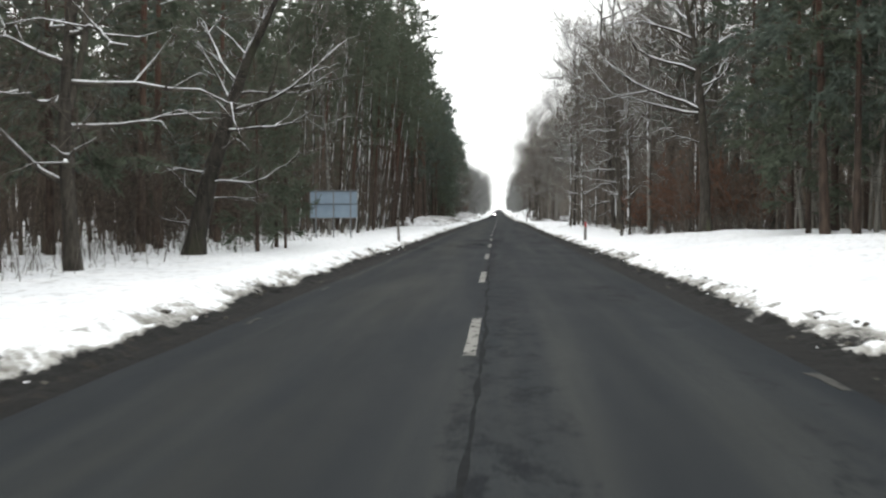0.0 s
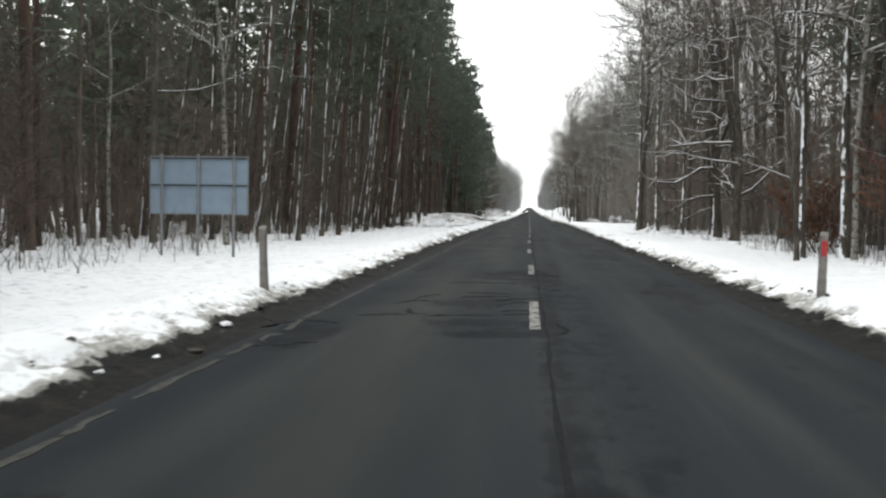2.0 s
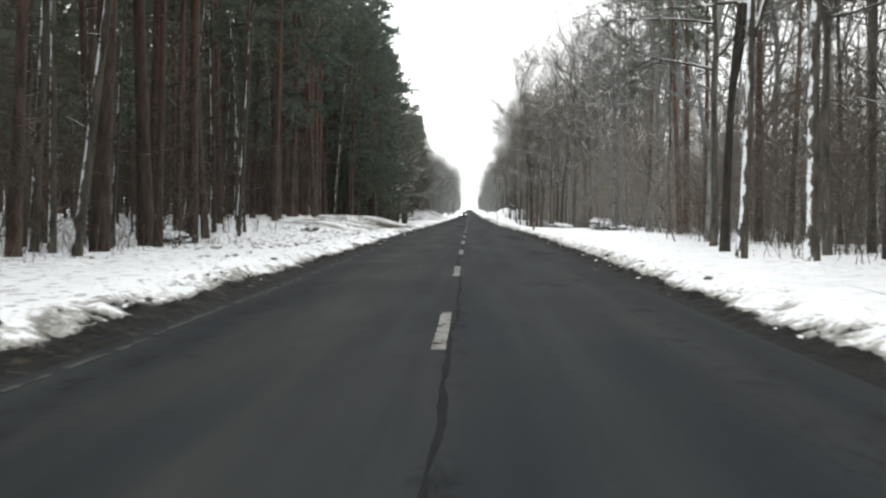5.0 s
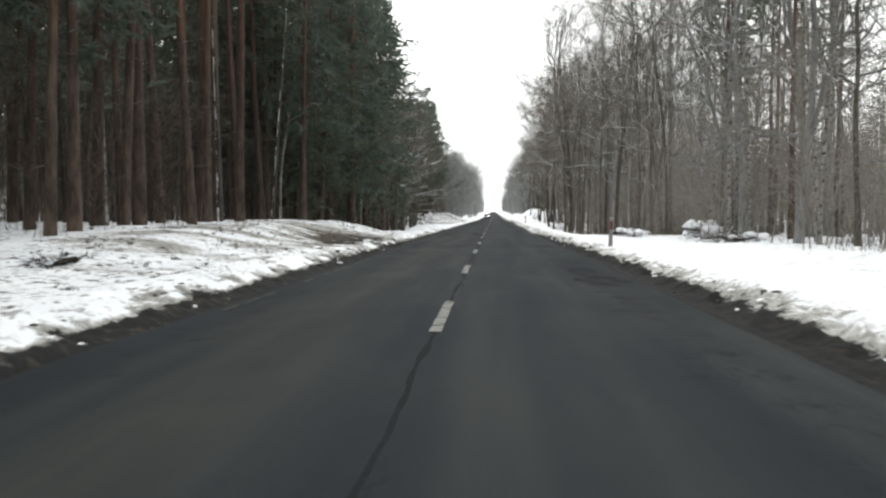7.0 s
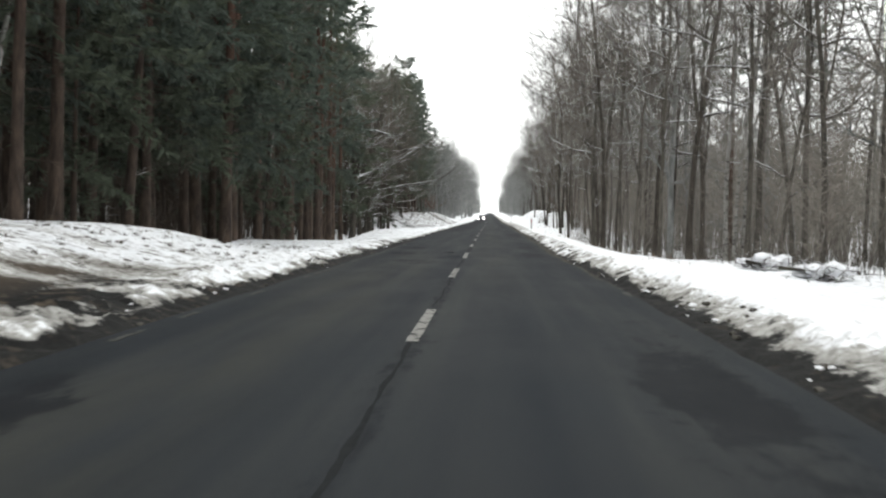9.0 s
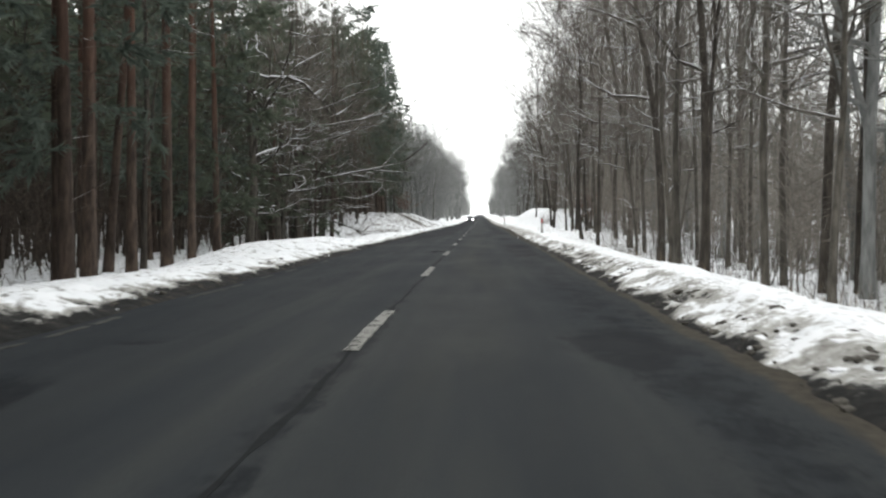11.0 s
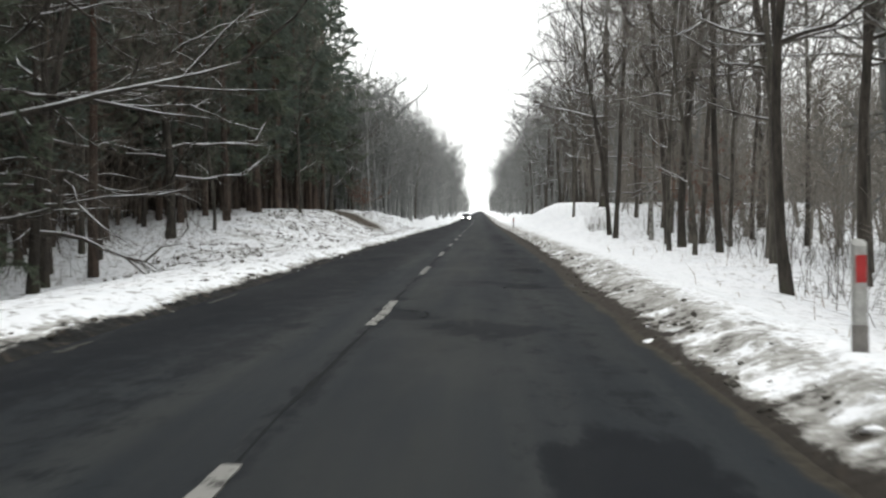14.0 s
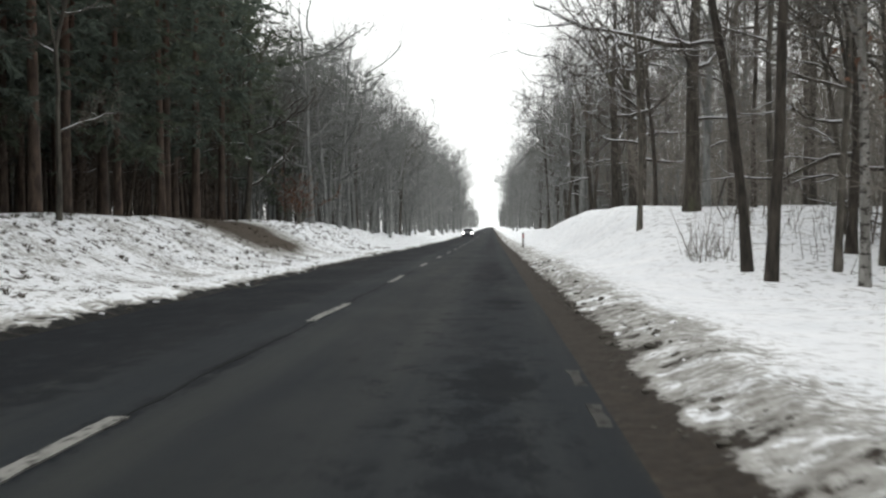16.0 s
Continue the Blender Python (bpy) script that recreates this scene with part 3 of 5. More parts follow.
# cracks and broken edges round the worst of the potholes: centre, half width, half length, part of the ring
CRACKS_NEAR = [
    (-2.4, 30.0, 0.5, 0.6, 0.3, 2.8), (-2.6, 31.6, 0.45, 1.3, 0.0, 3.1), (-0.5, 33.0, 0.9, 1.1, 0.2, 2.9),
    (-1.2, 34.6, 0.5, 0.8, 2.6, 5.2), (-1.7, 35.4, 0.4, 0.7, 0.5, 3.0), (-0.7, 36.0, 0.6, 1.2, 0.3, 2.6),
    (0.05, 38.6, 0.4, 1.1, -0.6, 2.0), (-0.3, 34.2, 0.35, 0.5, 0.0, 3.4), (0.0, 35.4, 0.5, 0.7, 0.4, 3.6), (-0.9, 37.4, 0.5, 0.6, 0.1, 2.8), (-0.2, 37.0, 0.4, 0.5, 2.9, 6.0), (-1.4, 36.6, 0.3, 0.8, 1.4, 4.4), (0.1, 32.2, 0.3, 0.9, -1.2, 1.6), (-0.8, 40.0, 0.9, 0.5, 0.3, 2.9), (-1.9, 33.4, 0.4, 0.5, 0.2, 2.9), (0.2, 42.6, 0.35, 1.0, -0.8, 1.8), (-0.3, 41.2, 0.75, 0.9, 0.1, 3.3), (2.1, 53.2, 0.5, 0.8, 2.8, 6.0),
]
CRACKS_FAR = [
    (2.3, 56.2, 0.5, 0.9, 2.6, 5.8), (-0.6, 62.1, 0.3, 0.12, 0.2, 3.0), (2.6, 126.8, 0.5, 1.2, 2.9, 6.1),
    (-0.25, 176.6, 0.4, 0.7, 0.2, 3.4), (-0.5, 180.3, 0.34, 0.5, -0.3, 4.4), (-0.35, 215.9, 0.36, 0.3, 0.2, 3.0),
    (0.2, 249.6, 0.4, 0.7, -0.8, 2.6), (2.1, 255.9, 0.4, 0.5, 2.6, 6.4), (2.5, 263.0, 0.4, 0.5, 0.0, 3.2),
]
for hx, hy, w, ln, a0, a1 in CRACKS_NEAR + CRACKS_FAR:
    a = np.linspace(a0, a1, 18)
    a = a0 + (a - a0) * 0.6 + rng.uniform(0, 0.4) * (a1 - a0)
    px = hx + w * np.cos(a) + np.cumsum(rng.normal(0, 0.016, 18))
    py = hy + ln * np.sin(a) + np.cumsum(rng.normal(0, 0.022, 18))
    half = 0.03 * np.sin(np.linspace(0.1, 3.0, 18)) * rng.uniform(0.2, 1.8, 18)
    nx, ny = np.cos(a), np.sin(a)
    zz = road_z(px, py) + 0.004
    b = Build()
    i = np.arange(17)
    b.add(np.concatenate([np.stack([px - half * nx, py - 2.5 * half * ny, zz], -1), np.stack([px + half * nx, py + 2.5 * half * ny, zz], -1), np.stack([px, py, zz - 0.03], -1)]),
          np.concatenate([np.stack([i, i + 18, i + 19, i + 1], -1), np.stack([i, i + 1, i + 37, i + 36], -1), np.stack([i + 18, i + 36, i + 37, i + 19], -1)]))
    part("crack", b, TAR, road, "dark broken edge of a pothole", False)


# ---- trees ----
def unit(v):
    return v / (np.linalg.norm(v, axis=-1, keepdims=True) + 1e-9)


def limb_path(rng, p, way, length, n, wob, rise):
    pts = [np.array(p, float)]
    d = unit(np.array(way, float))
    for _ in range(n - 1):
        d = unit(d + rng.normal(0, wob, 3) + (0, 0, rise))
        pts.append(pts[-1] + d * length / (n - 1))
    return np.array(pts)


def along(path, t):
    s = t * (len(path) - 1)
    i = np.minimum(s.astype(int), len(path) - 2)
    w = (s - i)[:, None]
    return path[i] * (1 - w) + path[i + 1] * w, unit(path[i + 1] - path[i])


SHOOTS = 4


def twigs_on(b, rng, path, count, length, r, spread=0.9, rise=0.15, t0=0.15):
    a, d = along(path, rng.uniform(t0, 1, count))
    way = unit(d + rng.normal(0, spread, (count, 3)) + (0, 0, rise))
    ln = length * rng.uniform(0.35, 1.0, count)
    tip = a + way * ln[:, None]
    b.cones(a, tip, r * rng.uniform(0.7, 1.2, count))
    # hair-thin side shoots on each
    for k in range(SHOOTS):
        mid = a + way * (ln * rng.uniform(0.25, 0.95, count))[:, None]
        way2 = unit(way + rng.normal(0, 0.65, (count, 3)) + (0, 0, 0.1))
        b.blades(mid, way2 * (ln * rng.uniform(0.35, 0.75, count))[:, None], np.full(count, r * 0.55), rng)


def bare_tree(name, seed, height, r0, bark_m, twig_m, first=0.3, limbs=16, spread=0.3, lift=0.5, lean=(0, 0), wob=0.05, fine=6, label="", crook=0.16, single=False, extra=()):
    """A leafless broad-leaved tree: trunk, limbs and branches, fine twigs."""
    rng = np.random.default_rng(seed)
    root = new(name)
    tagged(root, label, "tree", "leafless roadside trees")
    n = 14
    zz = np.linspace(0, 1, n)
    bend = rng.normal(0, 1, 4) * wob * 5
    trunk = np.stack([lean[0] * zz ** 1.3 * height + bend[0] * np.sin(zz * 4.2 + bend[1] * 4) * zz + np.cumsum(rng.normal(0, wob, n)) * zz,
                      lean[1] * zz ** 1.3 * height + bend[2] * np.sin(zz * 3.6 + bend[3] * 4) * zz + np.cumsum(rng.normal(0, wob, n)) * zz, zz * height - 0.15], -1)
    rad = r0 * (1 - zz) ** 0.75 * 0.95 + 0.015
    rad[0] *= 1.35
    t = Build()
    t.tube(trunk, rad, 9)
    part("trunk", t, bark_m, root)
    stems = [trunk]
    if not single:
        # the trunk forks into steep leaders
        k = int(rng.integers(1, 4))
        for j in range(k):
            u0 = rng.uniform(max(0.22, first - 0.12), 0.58)
            p, _ = along(trunk, np.array([u0]))
            az = 6.28 * j / k + rng.uniform(0, 3)
            tilt = rng.uniform(0.18, 0.42)
            path = limb_path(rng, p[0], (math.cos(az) * tilt, math.sin(az) * tilt, 1), height * (0.96 - u0) * rng.uniform(0.75, 1.0), 9, 0.09, 0.05)
            lead = Build()
            lead.tube(path, np.linspace(r0 * (1 - u0) ** 0.75 * 0.7, 0.012, 9), 7)
            part("leader", lead, bark_m, root)
            stems.append(path)
    br, tw = Build(), Build()
    for i in range(limbs + len(extra)):
        u = first + (0.97 - first) * (i + rng.random()) / limbs
        stem = stems[0] if i % 3 == 0 or i >= limbs else stems[int(rng.integers(len(stems)))]
        p, _ = along(stem, np.array([u if stem is trunk else 0.25 + 0.7 * rng.random()]))
        az = i * 2.4 + rng.normal(0, 0.4)
        el = lift * (0.2 + 1.1 * (u - first) / (1 - first)) + rng.normal(0, 0.14)
        ln = height * spread * (1.15 - 0.75 * (u - first) / (1 - first) if single else 0.62 + 0.5 * math.sin(math.pi * min(1, 0.2 + 0.8 * (u - first) / (0.97 - first)))) * rng.uniform(0.6, 1.1)
        if i >= limbs:
            u, az, el, ln = extra[i - limbs]
            p, _ = along(trunk, np.array([u]))
        way = (math.cos(az) * math.cos(el), math.sin(az) * math.cos(el), math.sin(el))
        path = limb_path(rng, p[0], way, ln, 7, crook, 0.04 * lift)
        lr = min(r0 * (1 - u) ** 0.7 * 0.55 + 0.012, (0.021 if single else 0.02) * ln)
        if single:
            one = Build()
            one.tube(path, np.linspace(lr, 0.01, 7), 6)
            part("limb", one, bark_m, root)
        else:
            br.tube(path, np.linspace(lr, 0.008, 7), 4)
        for j in range(5):
            a, d = along(path, np.array([0.2 + 0.75 * (j + rng.random()) / 5]))
            w2 = unit(d[0] + rng.normal(0, 0.55, 3) + (0, 0, 0.1))
            p2 = limb_path(rng, a[0], w2, ln * rng.uniform(0.25, 0.5), 3, crook * 1.3, 0.05)
            br.tube(p2, np.linspace(lr * 0.42 + 0.004, 0.005, 3), 3)
            twigs_on(tw, rng, p2, fine, ln * 0.36 + 0.35, 0.008)
        twigs_on(tw, rng, path, fine, ln * 0.3 + 0.4, 0.009, 1.0, 0.2, 0.4)
    tagged(part("crown", br, bark_m, root), kind="stuff")
    tagged(part("fine_growth", tw, twig_m, root), kind="stuff")
    return root


def needle_bough(br, nd, rng, p, way, ln, count, size, droop):
    path = limb_path(rng, p, way, ln, 5, 0.1, droop)
    br.cones(path[:-1], path[1:], np.linspace(0.03, 0.01, 4))
    a, d = along(path, 1 - rng.random(7) ** 1.4 * 0.75)
    for q, e in zip(a, d):
        w = unit(e + rng.normal(0, 0.6, 3) + (0, 0, 0.12))
        ln2 = rng.uniform(0.35, 0.8) * size
        m = 2 * count // 7
        s = rng.random(m)[:, None]
        base = q + w * ln2 * s
        way3 = unit(w * 0.8 + rng.normal(0, 0.6, (m, 3)) * (1, 1, 0.55) - (0, 0, 0.22))
        nd.blades(base, way3 * rng.uniform(0.14, 0.34, m)[:, None] * size, rng.uniform(0.02, 0.045, m) * size, rng)


def pine(name, seed, height, r0, crown, reach, needles, boughs=34, density=70, droop=-0.05, lean=(0, 0), stubs=26, label="", size=1.0, peak=0.5, bark_m=None):
    """A conifer: straight trunk with dead snags, boughs from `crown` (share of the height) up."""
    rng = np.random.default_rng(seed)
    root = new(name)
    tagged(root, label, "tree", "roadside conifers")
    n = 10
    zz = np.linspace(0, 1, n)
    trunk = np.stack([lean[0] * zz * height + np.cumsum(rng.normal(0, 0.03, n)) * zz, lean[1] * zz * height + np.cumsum(rng.normal(0, 0.03, n)) * zz, zz * height - 0.15], -1)
    rad = r0 * (1 - 0.9 * zz ** 1.2)
    rad[0] *= 1.25
    t = Build()
    t.tube(trunk, rad, 9)
    part("trunk", t, bark_m or BARK_PINE, root)
    br, nd = Build(), Build()
    if stubs:
        u = rng.uniform(0.08, max(crown, 0.3) + 0.1, stubs)
        a, _ = along(trunk, u)
        az = rng.uniform(0, 6.28, stubs)
        d = np.stack([np.cos(az), np.sin(az), rng.normal(0.05, 0.25, stubs)], -1)
        ln = rng.uniform(0.3, 1.9, stubs)[:, None]
        br.cones(a, a + d * ln, rng.uniform(0.01, 0.022, stubs))
        mid = a + d * ln * 0.5
        br.cones(mid, mid + unit(d + rng.normal(0, 0.6, d.shape)) * ln * 0.5, np.full(stubs, 0.008))
    for i in range(boughs):
        v = (i + rng.random()) / boughs
        u = crown + (0.99 - crown) * v
        p, _ = along(trunk, np.array([u]))
        az = i * 2.4 + rng.normal(0, 0.5)
        shape = (0.55 + 0.45 * math.sin(math.pi * min(1, v / (2 * peak)))) if v < peak else 1.05 - 0.8 * (v - peak) / (1 - peak)
        el = -0.1 + 0.75 * v + rng.normal(0, 0.12)
        way = (math.cos(az) * math.cos(el), math.sin(az) * math.cos(el), math.sin(el))
        needle_bough(br, nd, rng, p[0], way, reach * shape * rng.uniform(0.7, 1.1), density, size, droop)
    tagged(part("crown", br, BARK_PINE, root), kind="stuff")
    tagged(part("foliage", nd, needles, root), kind="stuff")
    return root


L_GREY = "slender leafless tree with grey bark, snow along its branches"
L_OAK = "spreading leafless oak with crooked branches lined with snow"
L_BIRCH = "slim birch with white bark and dark marks, bare twigs"
L_PINE = "tall pine with reddish upper trunk and dead snags below the crown"
L_EDGE = "dark green conifer at the forest edge with low dusted boughs"

KINDS = {
    "grey": [bare_tree("leafless_tree", 11, 17, 0.095, BARK_GREY, TWIG, 0.3, 18, 0.26, 0.8, (0.02, 0.01), 0.13, label=L_GREY),
             bare_tree("leafless_tree", 12, 15, 0.08, BARK_GREY, TWIG, 0.26, 17, 0.26, 0.75, (-0.04, 0.02), 0.15, label=L_GREY),
             bare_tree("leafless_tree", 13, 18, 0.115, BARK_DARK, TWIG, 0.3, 19, 0.27, 0.8, (0.01, -0.03), 0.12, label=L_GREY),
             bare_tree("leafless_tree", 14, 12, 0.06, BARK_GREY, TWIG, 0.2, 15, 0.22, 0.75, (0.06, 0.0), 0.16, label=L_GREY),
             bare_tree("leafless_tree", 19, 17, 0.088, BARK_DARK, TWIG, 0.3, 18, 0.26, 0.8, (0.03, 0.02), 0.14, label=L_GREY)],
    "oak": [bare_tree("oak", 21, 15, 0.27, BARK_OAK, TWIG_SNOWY, 0.18, 18, 0.36, 0.5, (0.03, 0), 0.12, 6, L_OAK, 0.26),
            bare_tree("oak", 22, 13, 0.2, BARK_OAK, TWIG_SNOWY, 0.16, 18, 0.38, 0.38, (-0.03, 0.02), 0.1, 6, L_OAK, 0.24),
            bare_tree("oak", 23, 10, 0.13, BARK_DARK, TWIG_SNOWY, 0.12, 20, 0.36, 0.3, (0.05, 0.0), 0.1, 6, L_OAK, 0.22)],
    "driven": [bare_tree("leafless_tree", 15, 16, 0.1, TRUNK_DRIVEN, TWIG_SNOWY, 0.3, 15, 0.22, 0.6, (0.03, 0.0), 0.07, 6, "leafless tree with driven snow plastered on one side of its trunk", 0.2),
               bare_tree("leafless_tree", 16, 17, 0.13, TRUNK_DRIVEN, TWIG_SNOWY, 0.34, 15, 0.22, 0.7, (-0.02, 0.02), 0.06, 6, "leafless tree with driven snow plastered on one side of its trunk", 0.2)],
    "birch": [bare_tree("birch", 31, 15, 0.085, BARK_BIRCH, TWIG, 0.4, 13, 0.16, 0.95, (0.03, 0.0), 0.07, 6, L_BIRCH, 0.12),
              bare_tree("birch", 32, 13, 0.075, BARK_BIRCH, TWIG, 0.35, 13, 0.17, 0.9, (-0.06, 0.03), 0.1, 6, L_BIRCH, 0.12)],
    "pine": [pine("pine", 41, 20, 0.17, 0.55, 2.6, NEEDLES, 34, 70, -0.03, label=L_PINE),
             pine("pine", 42, 18, 0.14, 0.5, 2.3, NEEDLES, 32, 70, -0.03, (0.05, 0), label=L_PINE),
             pine("pine", 43, 21, 0.2, 0.6, 2.9, NEEDLES, 36, 70, -0.02, (-0.02, 0.01), label=L_PINE)],
    "slim": [pine("pine", 44, 17, 0.1, 0.62, 2.0, NEEDLES, 26, 70, -0.03, (0.05, 0), 20, "slim pine with driven snow on one side of its trunk", 1.0, 0.5, TRUNK_DRIVEN),
             pine("pine", 45, 16, 0.085, 0.6, 1.9, NEEDLES, 24, 70, -0.03, (0.08, 0), 20, "slim pine with driven snow on one side of its trunk", 1.0, 0.5, TRUNK_DRIVEN)],
    "mid": [pine("pine", 48, 18, 0.15, 0.3, 3.4, NEEDLES_BLUE, 48, 98, -0.08, stubs=24, label=L_PINE, size=1.2, peak=0.35),
            pine("pine", 49, 16, 0.13, 0.28, 3.2, NEEDLES_BLUE, 46, 98, -0.08, (0.04, 0), 24, L_PINE, 1.2, 0.35)],
    "edge": [pine("conifer", 51, 19, 0.19, 0.18, 3.5, NEEDLES_BLUE, 54, 98, -0.1, stubs=14, label=L_EDGE, size=1.25, peak=0.35),
             pine("conifer", 52, 16, 0.16, 0.14, 3.2, NEEDLES, 50, 98, -0.08, (0.03, 0), 12, L_EDGE, 1.2, 0.35),
             pine("conifer", 53, 9, 0.09, 0.1, 2.0, NEEDLES, 44, 70, -0.05, stubs=8, label=L_EDGE, peak=0.3)],
}
KINDS["grey_lite"] = [bare_tree("leafless_tree", 17, 17, 0.1, BARK_GREY, TWIG, 0.32, 12, 0.25, 0.85, (0.02, 0.01), fine=3, label=L_GREY),
                      bare_tree("leafless_tree", 18, 15, 0.085, BARK_GREY, TWIG, 0.3, 12, 0.25, 0.85, (-0.03, 0.02), fine=3, label=L_GREY)]
KINDS["oak_lite"] = [bare_tree("oak", 24, 13, 0.17, BARK_OAK, TWIG_SNOWY, 0.18, 13, 0.36, 0.45, (0.02, 0), 0.1, 3, L_OAK, 0.24)]
# trees for the distance, their haze carried by the pale bark colour
L_HAZED = "leafless tree in grey paled for distance haze, standing along the road"
KINDS["rimed"] = [bare_tree("rimed_tree", 25, 14, 0.17, BARK_FAR, BARK_FAR, 0.16, 17, 0.34, 0.55, (0.02, 0), 0.1, 5, L_HAZED, 0.22),
                  bare_tree("rimed_tree", 26, 16, 0.15, BARK_FAR, BARK_FAR, 0.2, 17, 0.29, 0.7, (-0.02, 0), 0.1, 5, L_HAZED, 0.2)]
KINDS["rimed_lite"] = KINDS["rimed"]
KINDS["driven_lite"], KINDS["birch_lite"], KINDS["slim_lite"] = KINDS["grey_lite"], KINDS["birch"], KINDS["slim"]
KINDS["mid_lite"] = KINDS["mid"]
KINDS["pine_lite"] = [pine("pine", 46, 20, 0.16, 0.55, 2.6, NEEDLES, 28, 49, -0.03, label=L_PINE, size=1.25), pine("pine", 47, 18, 0.13, 0.52, 2.4, NEEDLES, 26, 49, -0.03, (0.03, 0), label=L_PINE, size=1.25)]
KINDS["edge_lite"] = [pine("conifer", 54, 17, 0.16, 0.2, 3.0, NEEDLES_BLUE, 46, 49, -0.1, stubs=12, label=L_EDGE, size=1.5, peak=0.35)]
TREES = []
rng = np.random.default_rng(99)


def plant(kind, x, y, which=None, s=1.0, turn=None, lean=0.0):
    src = KINDS[kind][rng.integers(len(KINDS[kind])) if which is None else which]
    m = Matrix.Translation((x, y, ground_at(x, y))) @ Matrix.Rotation(lean, 4, "Y") @ Matrix.Rotation(rng.uniform(0, 6.28) if turn is None else turn, 4, "Z") @ Matrix.Scale(s, 4)
    TREES.append((x, y))
    return copy_thing(src, m)


# trees picked out one by one: kind, x, y, which, size
WEST_FIRST = [
    ("oak", -9.0, 10.1, 1, 0.9), ("edge", -8.1, 25.5, 2, 0.8), ("edge", -8.7, 32.2, 2, 0.85), ("edge", -13.9, 32.7, 1, 0.8),
    ("edge", -7.8, 29.3, 2, 0.6), ("birch", -10.1, 57.0, 0, 1.0), ("slim", -11.6, 74.4, 1, 1), ("slim", -9.1, 69.3, 0, 1),
    ("pine", -10.9, 74.4, 1, 0.85), ("pine", -9.4, 75.6, 1, 0.8),
]
EAST_FIRST = [
    ("grey", 12.8, 62.7, 0, 1), ("driven", 9.3, 54.3, 1, 1), ("driven", 8.1, 54.5, 0, 0.9), ("driven", 11.6, 51.5, 0, 1),
    ("birch", 8.9, 51.8, 1, 1), ("grey", 7.4, 52.1, 3, 1), ("oak", 9.35, 73.4, 1, 1.0), ("grey", 10.0, 77.2, 2, 1.25),
]
EAST_SECOND = [
    ("driven", 10.6, 87.4, 1, 1), ("driven", 7.4, 100.8, 0, 1.2), ("driven", 8.5, 98.2, 1, 1.15), ("grey", 8.2, 106.5, 2, 1.15), ("grey", 9.0, 112.0, 0, 1.15), ("driven", 8.95, 88.9, 0, 1), ("grey", 12.6, 91.5, 2, 1.4),
    ("oak", 10.9, 90, 2, 1.1), ("driven", 13.3, 96.3, 0, 1), ("oak", 14.6, 97.5, 0, 1.2), ("grey", 13, 144.7, 0, 1),
    ("birch", 13.6, 152, 0, 1), ("pine", 13.5, 136, 0, 0.95), ("pine", 16, 158, 1, 0.95), ("birch", 11.5, 163, 1, 1.1),
    ("birch", 12.4, 172, 0, 1.1), ("pine", 12.8, 200, 0, 0.82), ("pine", 15.6, 193, 1, 0.9), ("pine", 14.8, 178, 2, 0.78),
]
WEST_SECOND = [
    ("slim", -9.3, 79.7, 1, 1.1), ("slim", -9.4, 84.6, 0, 1), ("slim", -10.0, 93.0, 1, 1), ("slim", -11.3, 83, 0, 0.9),
    ("slim", -9.7, 88.0, 0, 1.0), ("birch", -11.9, 141.5, 0, 1.15), ("birch", -11.0, 167.6, 1, 0.95), ("pine", -9.5, 92.5, 1, 0.95),
]
EAST_THIRD = [
    ("birch", 12, 195, 1, 1), ("birch", 10.2, 188.0, 1, 1.1), ("birch", 11.1, 188.7, 0, 1.15), ("grey", 7.9, 215.3, 2, 1.15),
    ("grey", 7.6, 218.2, 0, 1.05), ("grey", 10.9, 213, 2, 1.25), ("grey", 11, 217.8, 0, 1.1), ("grey", 12, 213.4, 4, 1),
    ("grey", 8.9, 230.5, 2, 1.35), ("grey", 9.7, 232.5, 0, 1.1), ("grey", 8.6, 204.5, 1, 1), ("grey", 9.2, 199, 0, 1.0),
    ("grey", 8.2, 223.5, 3, 1.2), ("grey", 9.8, 225, 4, 1), ("grey", 10.5, 237, 1, 1), ("grey", 8.4, 209.5, 0, 1),
    ("grey", 9.5, 243, 3, 1.1),
]
WEST_THIRD = [
    ("pine", -10.4, 196.7, 2, 1.1), ("pine", -10.5, 200.2, 0, 1.05), ("birch", -9.6, 194.0, 1, 1), ("pine", -10.5, 204.4, 2, 1.05),
    ("pine", -10.1, 209.5, 0, 1.05), ("pine", -10.5, 213.1, 2, 1.1), ("pine", -10.4, 217.0, 0, 1.05), ("pine", -11.4, 215.4, 1, 1.1),
    ("pine", -11.2, 207.2, 1, 1.1), ("mid", -11.5, 205.0, 0, 1.2), ("pine", -11.3, 202.4, 1, 1.0), ("pine", -10.4, 221.3, 2, 1.05), ("grey", -11.0, 220.4, 2, 0.9),
    ("pine", -10.9, 227.0, 0, 1.0),
]
